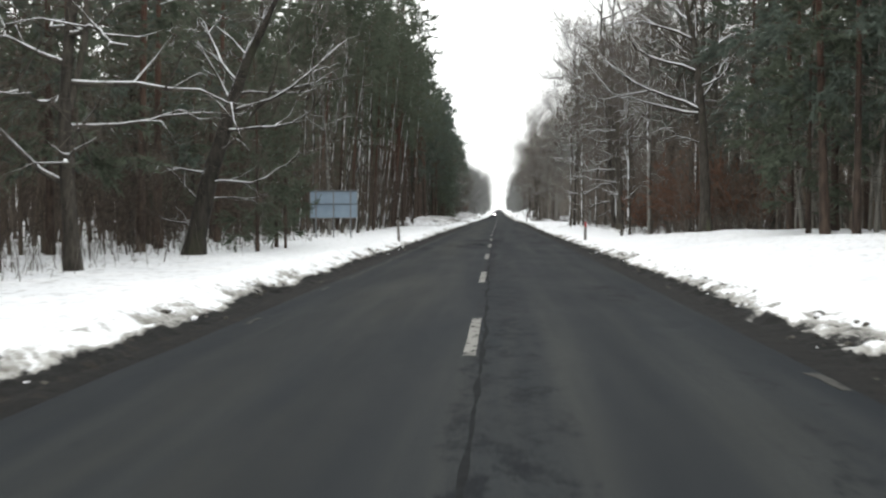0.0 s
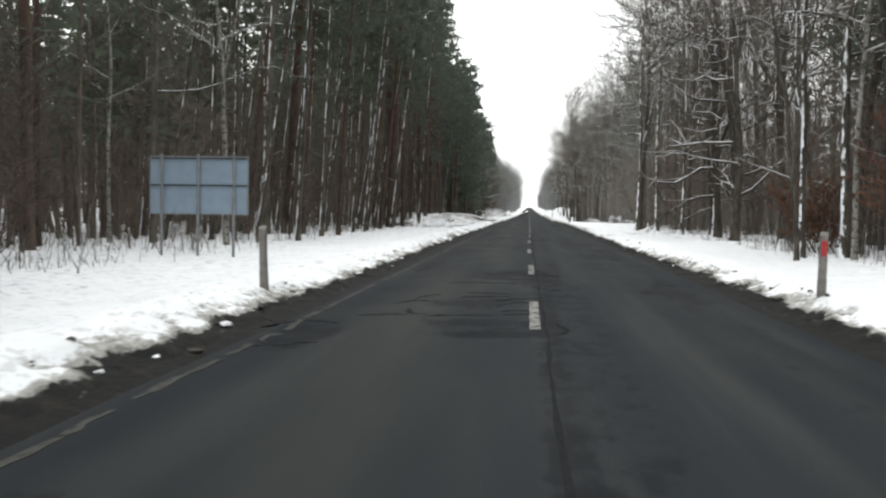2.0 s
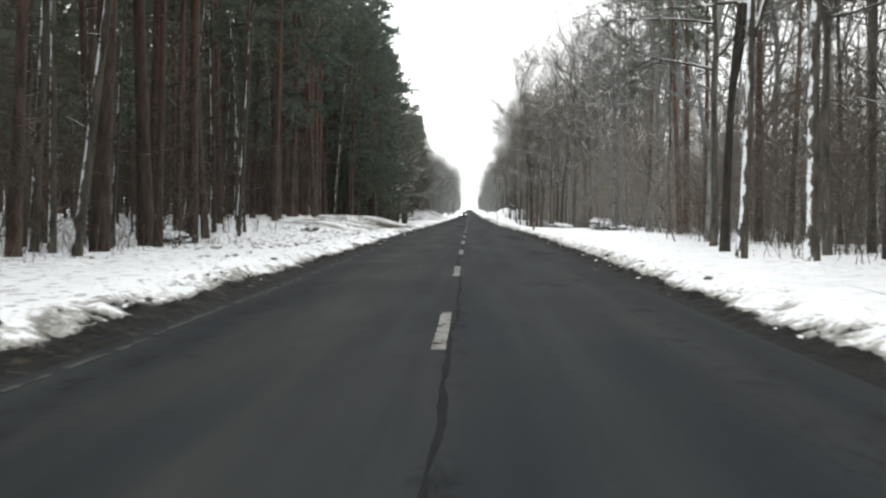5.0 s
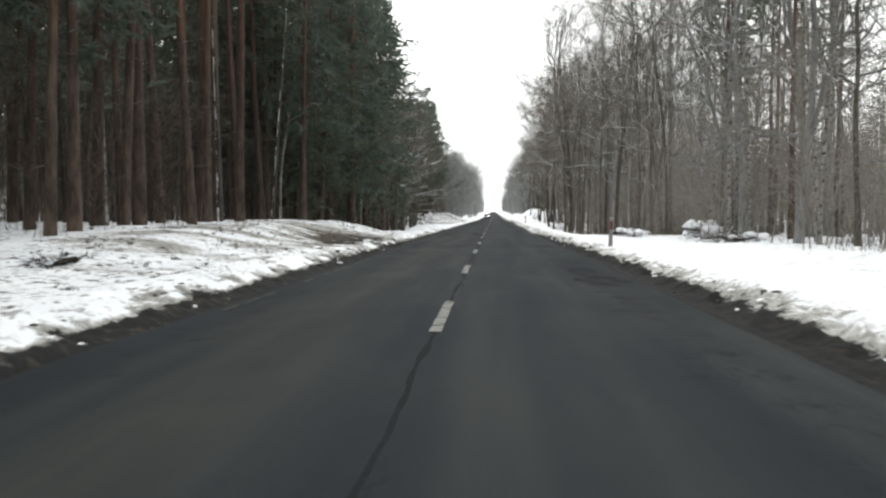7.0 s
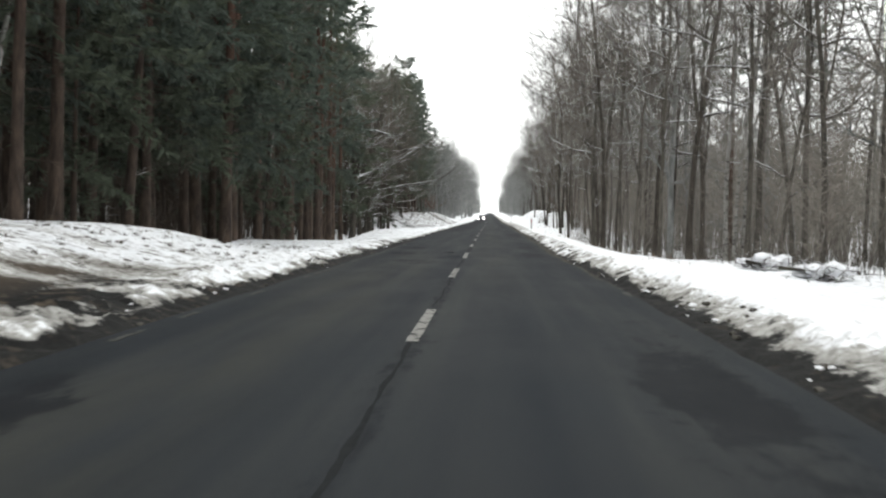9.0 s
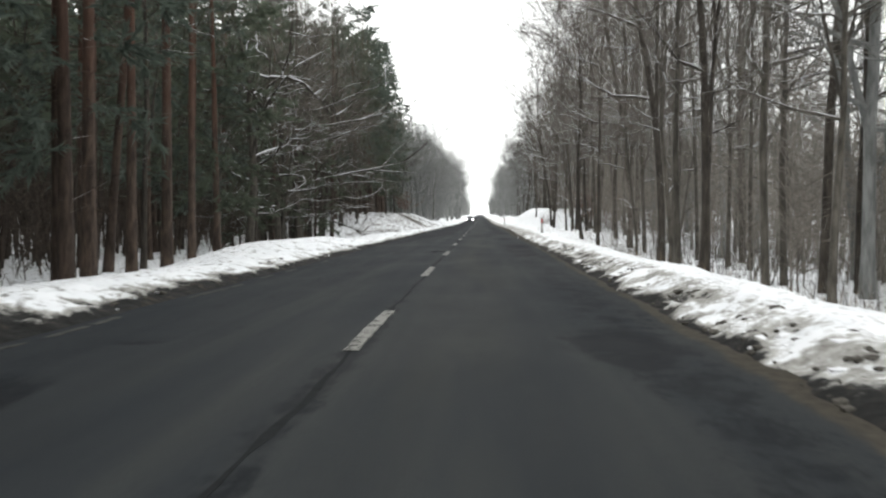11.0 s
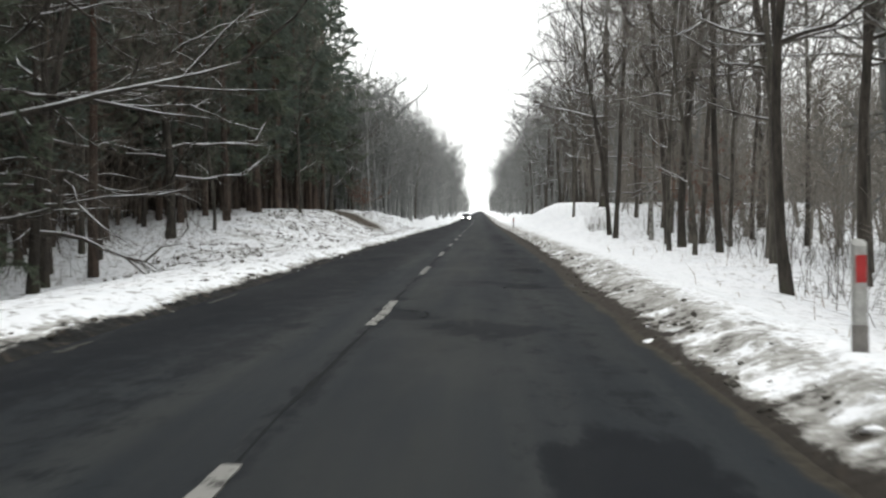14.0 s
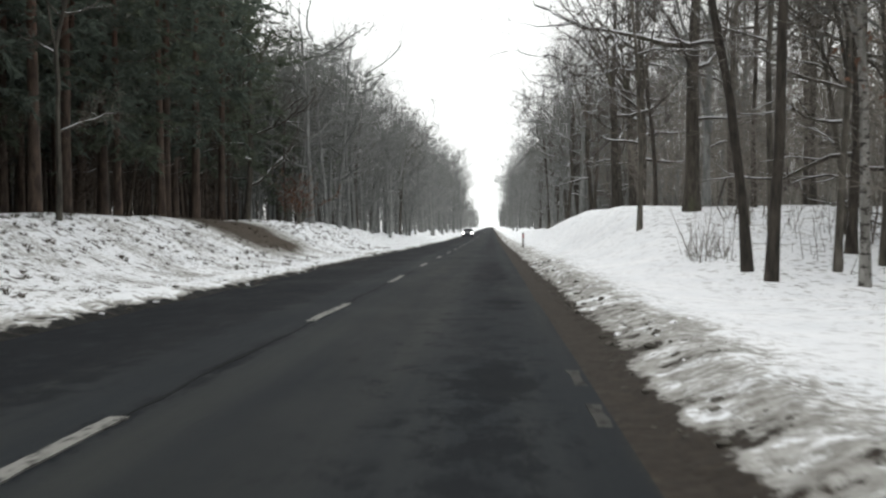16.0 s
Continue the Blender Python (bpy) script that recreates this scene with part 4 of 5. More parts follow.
EAST_LAST = [
    ("grey", 10.8, 256.2, 2, 1.5), ("grey", 11.6, 255.0, 0, 1.2), ("grey", 10.6, 262.2, 2, 1.1, -0.06), ("grey", 11.3, 260.0, 4, 1),
    ("grey", 9.6, 267.0, 0, 1.1, -0.05), ("grey", 10.3, 270.5, 1, 1.05), ("grey", 8.2, 271.5, 3, 1), ("grey", 9.7, 275.0, 4, 1.2, -0.08),
    ("grey", 8.1, 276.0, 1, 0.9), ("grey", 9.4, 281.0, 2, 1.25), ("grey", 9.2, 283.3, 4, 1.2, -0.04), ("grey", 7.9, 259.0, 2, 1.0, -0.11),
    ("grey", 11.0, 288.0, 0, 1), ("grey", 11.4, 296.0, 1, 1), ("grey", 14.7, 292.0, 4, 1.1), ("grey", 8.1, 292.8, 4, 1.26, 0.04),
    ("grey", 8.0, 294.6, 2, 0.95, -0.07), ("grey", 10.1, 295.1, 1, 1), ("birch", 9.8, 292.2, 0, 1.1), ("grey", 7.0, 305.5, 1, 0.9),
    ("oak", 9.2, 309, 0, 1.0), ("grey", 10.5, 303, 0, 1), ("grey", 8.0, 249.0, 4, 1.0),
]
WEST_LAST = [
    ("oak", -14.1, 260.6, 1, 1.0), ("oak", -11.5, 244.0, 2, 1), ("oak", -10.8, 238.4, 0, 0.9), ("grey", -13.4, 268.0, 2, 1.0),
    ("grey", -13.2, 276.0, 0, 1), ("grey", -12.1, 274.6, 2, 0.9), ("grey", -10.0, 283.4, 3, 1), ("grey", -13.5, 285.0, 4, 1),
    ("oak", -11.6, 252.0, 1, 1.0), ("grey", -10.6, 247.5, 3, 1.1), ("edge", -12.6, 256.0, 1, 0.9), ("edge", -12.8, 271.5, 0, 0.85),
    ("grey", -8.6, 298, 3, 1), ("pine", -11, 296, 0, 0.9), ("pine", -10.4, 301, 2, 0.9), 
    ("edge", -11.0, 305, 0, 1.0), ("edge", -11.5, 310, 0, 1.0), ("edge", -10.9, 316, 0, 1.05), ("edge", -11.2, 322, 0, 1.05), ("edge", -11.4, 328, 1, 1.15), ("edge", -13.0, 325, 0, 1.0), ("edge", -13.4, 313, 0, 1.0), ("edge", -13.2, 303, 1, 1.1), ("edge", -11.6, 300, 0, 0.8), ("mid", -12.2, 291, 0, 0.9),
    ("edge", -12.4, 287, 0, 0.85), ("edge", -11.9, 295, 1, 0.9),
]
for kind, x, y, which, s, *tip in WEST_FIRST + EAST_FIRST + EAST_SECOND + WEST_SECOND + EAST_THIRD + WEST_THIRD + EAST_LAST + WEST_LAST:
    plant(kind, x, y, which, s, lean=tip[0] if tip else 0.09 if x < 0 and 64 < y < 96 else 0.0)

# the forest edge between them: side, from, to, nearest and farthest distance from the road, count, kinds
ZONES_WEST = [
    (-1, -14, 46, 11, 18, 18, "grey oak edge edge pine"), (-1, 40, 62, 12, 18, 9, "birch grey pine pine"),
    (-1, 60, 112, 9.3, 17, 38, "slim slim slim pine slim", 1.1), (-1, 90, 168, 9.4, 12, 22, "pine pine slim pine mid", 1.05), (-1, 168, 202, 8.8, 11.5, 10, "edge mid edge", 1.05),
    (-1, 105, 168, 9.5, 17, 36, "pine pine pine slim pine"), (-1, 164, 194, 9.2, 12, 11, "edge edge mid"),
    (-1, 166, 215, 9, 17, 22, "pine pine edge"), (-1, 232, 276, 10.2, 13, 9, "oak grey edge", 1.15),
    (-1, 207, 285, 10, 17, 20, "oak edge pine edge"), (-1, 285, 316, 9.8, 15, 18, "mid edge edge mid pine", 0.9),
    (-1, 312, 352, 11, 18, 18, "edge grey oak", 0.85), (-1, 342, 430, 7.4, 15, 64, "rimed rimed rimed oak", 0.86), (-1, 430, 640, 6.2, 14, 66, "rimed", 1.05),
]
ZONES_EAST = [
    (1, -14, 58, 12, 17, 24, "edge edge mid edge"), (1, 46, 112, 9.5, 18, 30, "grey grey driven grey oak grey grey", 1.25),
    (1, 112, 180, 10.5, 18, 32, "birch rimed grey birch rimed pine rimed", 1.05), (1, 178, 205, 9, 14, 10, "grey grey birch", 1.2),
    (1, 170, 285, 10.5, 19, 46, "grey grey rimed grey", 1.1), (1, 296, 345, 9.6, 18, 26, "grey rimed oak", 0.95), (1, 344, 430, 7.6, 15, 60, "rimed rimed oak", 0.85), (1, 430, 640, 6.4, 14, 64, "rimed", 0.95),
]
for sgn, y0, y1, d0, d1, count, kinds, *tall in ZONES_WEST + ZONES_EAST:
    made = tries = 0
    while made < count and tries < 4000:
        tries += 1
        x, y = sgn * rng.uniform(d0, d1), rng.uniform(y0, y1)
        if any((x - a) ** 2 + (y - b) ** 2 < 1.9 for a, b in TREES):
            continue
        if sgn < 0 and 38 < y < 58 and x > -12.5:
            continue
        names = kinds.split()
        plant(names[rng.integers(len(names))] + ("_lite" if abs(x) > 12.5 or y > 346 else ""), x, y, s=rng.uniform(0.85, 1.2) * (tall[0] if tall else 1), lean=rng.normal(0.075, 0.02) if sgn < 0 and 58 < y < 104 else rng.normal(0, 0.015))
        made += 1

# the oaks that lean over the road at the beginning
oak = bare_tree("oak", 61, 9.2, 0.34, BARK_HERO, TWIG_SNOWY, 0.45, 6, 0.2, 0.9, (0.33, 0.0), 0.06, 9, L_OAK, 0.17, True,
                ((0.5, 0.0, 0.34, 4.2), (0.56, 0.15, 0.55, 3.0), (0.52, 0.3, 1.45, 4.6), (0.53, 3.0, 1.1, 3.0), (0.44, -0.1, -0.04, 3.4), (0.2, 0.0, 0.32, 1.7),
                 (0.19, 3.1, 0.5, 1.7), (0.3, 3.3, 0.2, 2.2), (0.36, -0.3, 0.12, 2.8), (0.26, -0.5, 0.05, 3.0), (0.6, 2.6, 0.8, 3.2), (0.12, 3.0, 0.25, 1.4)))
oak.matrix_basis = pose(-9.2, 21.0, ground_at(-9.2, 21), 0, 0, 0)
oak = bare_tree("oak", 62, 14, 0.27, BARK_HERO, TWIG_SNOWY, 0.6, 6, 0.28, 0.7, (-0.03, 0.0), 0.1, 9, L_OAK, 0.18, True,
                ((0.42, 3.1, 0.42, 5.4), (0.41, 3.2, -0.04, 4.9), (0.55, 3.0, 0.3, 4.8), (0.66, 3.2, 0.12, 5.2), (0.31, 3.4, 0.1, 2.3), (0.46, 0.4, 0.9, 3.2), (0.5, -0.5, 0.4, 3.2)))
oak.matrix_basis = pose(10.2, 41.0, ground_at(10.2, 41), 0, 0, 0)
oak = bare_tree("oak", 63, 13, 0.3, BARK_HERO, TWIG_SNOWY, 0.4, 5, 0.24, 0.35, (0.02, 0.0), 0.1, 5, L_OAK, 0.075, True,
                ((0.34, 0.03, 0.12, 8.4), (0.16, 0.1, 0.02, 4.6), (0.44, -0.2, 0.42, 4.4), (0.42, 0.25, 0.0, 5.6), (0.66, -0.05, 0.1, 8.2), (0.74, 0.3, 0.35, 6.5),
                 (0.56, -0.5, 0.2, 5.6)))
oak.matrix_basis = pose(-12.4, 263.6, ground_at(-12.4, 263.6), 0, 0, 0)
for ob in {ob for group in KINDS.values() for ob in group}:
    for o in (*ob.children_recursive, ob):
        bpy.data.objects.remove(o)

# ---- the wood behind and far off, past counting ----
def wood(name, label, xs, ys, hs, thick, per, rng, mat, reach=0.14, green=None):
    b, t = Build(), Build()
    zs = land(xs, ys)
    n = len(xs)
    top = np.stack([xs + rng.normal(0, 1.1, n), ys + rng.normal(0, 0.8, n), zs + hs], -1)
    foot = np.stack([xs, ys, zs - 0.2], -1)
    b.cones(foot, foot + (top - foot) * 0.8, thick * 1.15)
    a = np.repeat(foot, per, 0)
    c = np.repeat(top, per, 0)
    u = rng.uniform(0.08, 0.86, n * per)
    p = a + (c - a) * u[:, None]
    az = rng.uniform(0, 6.28, n * per)
    el = rng.uniform(0.15, 1.0, n * per)
    d = np.stack([np.cos(az) * np.cos(el), np.sin(az) * np.cos(el), np.sin(el)], -1)
    ln = np.repeat(hs, per) * reach * rng.uniform(0.5, 1.3, n * per) * (0.3 + 0.9 * np.sin(np.pi * np.clip(u, 0, 1) ** 0.9))
    t.blades(p, d * ln[:, None], np.repeat(thick, per) * 0.2 + 0.012, rng)
    for k in range(2):
        q = p + d * (ln * rng.uniform(0.3, 0.9, n * per))[:, None]
        w2 = unit(d + rng.normal(0, 0.6, d.shape))
        t.blades(q, w2 * (ln * rng.uniform(0.35, 0.7, n * per))[:, None], np.repeat(thick, per) * 0.1 + 0.008, rng)
    b.add(np.concatenate(t.v), np.array(t.f))
    if green is not None:
        g = Build()
        many = np.broadcast_to(green, (n,))
        m = int(many.sum())
        u = 1 - 0.68 * rng.random(m)
        p = np.repeat(foot, many, 0) + np.repeat(top - foot, many, 0) * u[:, None] + rng.normal(0, 0.9, (m, 3)) * (1, 1, 0.4)
        g.blades(p, rng.normal(0, 0.6, (m, 3)) * (1, 1, 0.6), rng.uniform(0.08, 0.2, m), rng)
        tagged(new("background_canopy", g.mesh("background_canopy", NEEDLES)), "dark green canopy of the pine wood behind the roadside trees", "forest", "", "stuff")
    return tagged(new(name, b.mesh(name, mat)), label, "forest", "", "stuff")


rng = np.random.default_rng(5)
for sgn, nm in ((-1, "pine"), (1, "mixed")):
    n = 2300
    ys, xs = rng.uniform(-20, 420, n), sgn * (14 + 46 * rng.random(n) ** 1.3)
    if sgn > 0:
        open_ = (rng.random(n) > 0.12) | (ys < 115)
        xs, ys = xs[open_], ys[open_]
        n = len(xs)
    hs, thick = rng.uniform(11, 19, n) * (np.where(ys > 165, 0.75, np.where(ys > 125, 0.66, 0.9)) if sgn > 0 else 1.0), rng.uniform(0.06, 0.12, n)
    if sgn > 0:
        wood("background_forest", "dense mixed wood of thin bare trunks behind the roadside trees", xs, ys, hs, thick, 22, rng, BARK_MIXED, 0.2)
    else:
        # past y 112 the darker bark colour carries the shade of the wood
        for some, bark_m in ((ys < 112, BARK_DEEP), (ys >= 112, BARK_SHADED)):
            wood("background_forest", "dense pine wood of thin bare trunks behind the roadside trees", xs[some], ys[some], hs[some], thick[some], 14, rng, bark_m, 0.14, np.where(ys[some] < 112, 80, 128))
    n = 1100
    ys, xs = rng.uniform(-20, 620, n), sgn * rng.uniform(58, 120, n)
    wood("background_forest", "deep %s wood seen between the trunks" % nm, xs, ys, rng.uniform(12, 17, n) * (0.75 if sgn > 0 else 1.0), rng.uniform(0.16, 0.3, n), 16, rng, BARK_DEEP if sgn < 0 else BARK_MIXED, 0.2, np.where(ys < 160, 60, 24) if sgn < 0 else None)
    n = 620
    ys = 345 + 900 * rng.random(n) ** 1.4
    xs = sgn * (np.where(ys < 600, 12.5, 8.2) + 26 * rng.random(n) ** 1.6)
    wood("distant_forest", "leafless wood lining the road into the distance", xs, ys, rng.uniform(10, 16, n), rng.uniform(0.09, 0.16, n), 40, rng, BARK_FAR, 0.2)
for sgn, y0, y1, n in ((-1, -14, 50, 120), (-1, 50, 112, 110), (-1, 110, 200, 130), (-1, 200, 345, 200), (1, 42, 130, 200), (1, 125, 345, 360)):
    ys, xs = rng.uniform(y0, y1, n), sgn * rng.uniform(12.5 if (sgn, y0) == (-1, 200) else 9.5, 24, n)
    # bark by stretch: darkened for shade in the west, paled for haze later east
    wood("understorey", "haze of thin brown saplings and twigs between the trunks", xs, ys, rng.uniform(3, 9.5, n), rng.uniform(0.015, 0.035, n), 72, rng, BARK_SHADED if sgn < 0 and y0 != 50 else HAZED_TWIG if y0 > 100 else HAZE, 0.26)
n = 620
ys, xs = rng.uniform(272, 345, n), -13.5 - 30 * rng.random(n)
wood("background_forest", "dark close conifer wood above the cut bank", xs, ys, rng.uniform(13, 18, n), rng.uniform(0.08, 0.14, n), 16, rng, BARK_SHADED, 0.14, 170)
n = 600
ys, xs = rng.uniform(-20, 85, n), 15 + 40 * rng.random(n)
wood("background_forest", "dark conifer wood beside the road", xs, ys, rng.uniform(13, 19, n), rng.uniform(0.08, 0.14, n), 16, rng, BARK_DEEP, 0.14, 60)

# undergrowth and dead grass at the forest edge
def brush(name, label, n, x0, x1, y0, y1, sgn, hmax, mat, seed):
    rng = np.random.default_rng(seed)
    xs, ys = sgn * rng.uniform(x0, x1, n), rng.uniform(y0, y1, n)
    keep = wave(xs, ys, 4.0, seed) > -0.25
    xs, ys = xs[keep], ys[keep]
    n = len(xs)
    foot = np.stack([xs, ys, land(xs, ys) - 0.03], -1)
    tip = foot + np.stack([rng.normal(0, 0.25, n), rng.normal(0, 0.25, n), np.ones(n)], -1) * (hmax * rng.random(n) ** 1.7 + 0.12)[:, None]
    b = Build()
    b.cones(foot, tip, np.full(n, 0.011))
    mid = foot + (tip - foot) * rng.uniform(0.3, 0.8, n)[:, None]
    b.cones(mid, mid + (tip - foot) * 0.45 + rng.normal(0, 0.12, (n, 3)), np.full(n, 0.007))
    return tagged(new(name, b.mesh(name, mat)), label, "undergrowth", "", "stuff")


brush("undergrowth", "thin bare saplings and stems standing in the snow under the trees", 4000, 8.5, 24, -10, 205, -1, 1.8, TWIG_SNOWY, 71)
brush("undergrowth", "thin bare saplings and stems standing in the snow under the trees", 1600, 10.5, 24, 205, 340, -1, 1.2, TWIG_SNOWY, 83)
brush("undergrowth", "thin bare saplings and stems standing in the snow under the trees", 2400, 8.2, 22, 45, 104, 1, 2.1, TWIG_SNOWY, 72)
brush("undergrowth", "thin bare saplings and stems standing in the snow under the trees", 2200, 10.8, 22, 104, 166, 1, 2.1, TWIG_SNOWY, 81)
brush("undergrowth", "thin bare saplings and stems standing in the snow under the trees", 3600, 8.2, 22, 166, 262, 1, 2.1, TWIG_SNOWY, 82)
brush("undergrowth", "clump of thin bare stems on the snowy bank", 90, 7.2, 8.2, 296.5, 299, 1, 1.5, TWIG, 79)
brush("undergrowth", "thin bare saplings and stems standing in the snow under the trees", 2200, 9.8, 22, 262, 340, 1, 1.6, TWIG_SNOWY, 80)
brush("undergrowth", "low tangle of bare brushwood in the snow under the trees", 4200, 8.6, 20, 165, 272, 1, 0.8, TWIG, 76)
brush("undergrowth", "low tangle of bare brushwood in the snow under the trees", 3000, 10.6, 20, 60, 165, 1, 0.7, TWIG, 77)
brush("undergrowth", "low tangle of bare brushwood in the snow under the trees", 3500, 9, 20, -10, 115, -1, 0.8, TWIG, 78)
brush("dead_grass", "dead grass blades poking through the snow", 220, 5.5, 9, 172, 275, 1, 0.25, GRASS, 75)


def tufts(label, n, x0, x1, y0, y1, hmax, seed):
    """Clumps of short withered blades half buried in the snow of the western bank."""
    rng = np.random.default_rng(seed)
    k = 9
    xs, ys = -rng.uniform(x0, x1, n), rng.uniform(y0, y1, n)
    keep = wave(xs, ys, 2.5, seed) > -0.3
    xs, ys = xs[keep], ys[keep]
    n = len(xs)
    size = np.repeat(0.4 + 0.6 * rng.random(n) ** 1.5, k)
    foot = np.repeat(np.stack([xs, ys, land(xs, ys) - 0.02], -1), k, 0) + rng.normal(0, 0.035, (n * k, 3)) * (1, 1, 0) * size[:, None]
    tip = foot + np.stack([rng.normal(0, 0.55, n * k), rng.normal(0, 0.55, n * k), np.full(n * k, 1.0)], -1) * (hmax * size)[:, None]
    b = Build()
    b.cones(foot, tip, 0.016 * size)
    return tagged(new("dead_grass", b.mesh("dead_grass", TUFT)), label, "undergrowth", "", "stuff")


tufts("dark withered tufts poking through the snow of the bank", 1700, 4.0, 10, 262, 345, 0.13, 74)
tufts("small withered tufts poking through the snow", 1100, 4.2, 9, 96, 182, 0.09, 73)


# ---- things beside the road ----
def delineator(x, y, white, turn=0.0, red=True):
    """A roadside marker post: hollow-looking plastic blade with a slanted top and red reflectors."""
    root = new("delineator_post")
    tagged(root, "grimy grey plastic marker post leaning in the snow" if not red else "grimy white plastic marker post with a red reflector, standing in snow" if white else "dirt-dark plastic marker post with a red reflector, standing in snow", "marker post", "marker posts along the road")
    b = Build()
    k = 14
    a = np.arange(k) * 2 * math.pi / k
    base = np.stack([0.06 * np.sign(np.cos(a)) * np.abs(np.cos(a)) ** 0.6, 0.05 * np.sign(np.sin(a)) * np.abs(np.sin(a)) ** 0.8, 0 * a], -1)
    top = base + np.stack([0 * a, 0 * a, 1.0 + 0.6 * base[:, 1]], -1)
    low = base - (0, 0, 0.2)
    i = np.arange(k)
    b.add(np.concatenate([low, top, [(0, 0, 1.01)]]), np.stack([i, (i + 1) % k, k + (i + 1) % k, k + i], -1))
    b.f += [(k + j, k + (j + 1) % k, 2 * k) for j in range(k)]
    part("post", b, POST_WHITE if white else POST_DARK, root, "", False)
    low_part = Build()
    low_part.add(np.concatenate([base * 1.08 - (0, 0, 0.2), base * 1.08 + (0, 0, 0.34)]), np.stack([i, (i + 1) % k, k + (i + 1) % k, k + i], -1))
    part("sleeve", low_part, POST_DARK, root, "lower part dark with road dirt", False)
    r = Build()
    for s in (-1, 1):
        r.box(-0.042, s * 0.05 - 0.006, 0.68, 0.042, s * 0.05 + 0.006, 0.9)
    part("reflector", r, (RED if white or y < 100 else RED_GRIMY) if red else POST_DARK, root, "red reflector plate" if red else "dull grey reflector plate", False)
    root.matrix_basis = pose(x, y, ground_at(x, y) - 0.06, 1.5 * turn, turn, 0)


delineator(4.13, 35.91, False, 1)
delineator(4.05, 139.2, False, 2)
delineator(4.38, 243.2, True, -1)
delineator(-3.98, 35.75, False, -3, False)
delineator(4.3, 340, True, 0)


def direction_sign(x0, x1, y, z0, z1):
    """The back of a large sheet-metal sign on two tubes."""
    root = new("road_sign")
    tagged(root, "back of a large grey-blue sheet metal road sign on two posts", "road sign")
    w = x1 - x0
    p = Build()
    p.box(0, 0, z0, w, 0.012, z1)
    part("panel", p, SIGN_BACK, root, "", False)
    e = Build()
    for a, c, d, f in ((0, z0, w, z0 + 0.03), (0, z1 - 0.03, w, z1), (0, z0 + 0.03, 0.03, z1 - 0.03), (w - 0.03, z0 + 0.03, w, z1 - 0.03)):
        e.box(a, -0.03, c, d, -0.001, f)
    part("rim", e, STEEL, root, "", False)
    for zz in (z0 + 0.5 * (z1 - z0), z1 - 0.06):
        r = Build()
        r.box(0.04, -0.045, zz - 0.02, w - 0.04, -0.002, zz + 0.02)
        part("rail", r, RAIL, root, "dark stiffening rail", False)
    for u in (0.13, 0.5, 0.86):
        t = Build()
        t.tube([(u * w, -0.08, -0.5), (u * w, -0.08, z1 + 0.05)], [0.038, 0.038], 10)
        post = part("post", t, STEEL, root)
        for zz in (z0 + 0.32 * (z1 - z0), z1 - 0.14):
            c = Build()
            c.box(u * w - 0.06, -0.125, zz - 0.02, u * w + 0.06, -0.045, zz + 0.02)
            part("clamp", c, STEEL, post, "", False)
    root.matrix_basis = pose(x0, y, 0.0, 0, 0, -2)


direction_sign(-9.98, -7.34, 48.7, 1.14, 2.66)


# ploughed clods along both verges
rng = np.random.default_rng(31)
bm = bmesh.new()
bmesh.ops.create_icosphere(bm, subdivisions=1, radius=1.0)
CV = np.array([q.co for q in bm.verts])
CF = np.array([[q.index for q in fa.verts] for fa in bm.faces])
bm.free()
for name, mat, count, lo, hi, label in (("slush_clods", SLUSH, 2200, -0.1, 0.8, "frozen dirty slush clods thrown along the verge"), ("snow_clods", LOOSE_SNOW, 1300, 0.0, 1.2, "small clods of ploughed snow along the verge")):
    b = Build()
    for i in range(count):
        sgn = -1 if rng.random() < 0.42 else 1
        y = rng.uniform(-12, 310)
        d = rng.uniform(lo, hi)
        x = sgn * (float(snow_from(np.array([sgn]), np.array([y]))[0]) + d)
        s = 0.016 + 0.045 * rng.random() ** 2.4
        w = CV * (1 + rng.uniform(-0.35, 0.35, (len(CV), 1))) * (s * rng.uniform(0.8, 1.6), s * rng.uniform(0.8, 1.6), s * 0.6)
        b.add(w + (x, y, ground_at(x, y) + 0.04 * (d > 0.1) + s * 0.1), CF)
    if mat is SLUSH:
        for i in range(1300):
            y, d = rng.uniform(166, 306), 0.02 + 0.6 * rng.random() ** 1.5
            x = float(snow_from(np.array([1]), np.array([y]))[0]) + d
            s = (0.012 + 0.034 * rng.random() ** 2.4)
            w = CV * (1 + rng.uniform(-0.35, 0.35, (len(CV), 1))) * (s * rng.uniform(0.8, 1.5), s * rng.uniform(0.8, 1.5), s * 0.7)
            b.add(w + (x, y, ground_at(x, y) + 0.035 + s * 0.1), CF)
    tagged(new(name, b.mesh(name, mat, False)), label, "clods", "", "stuff")


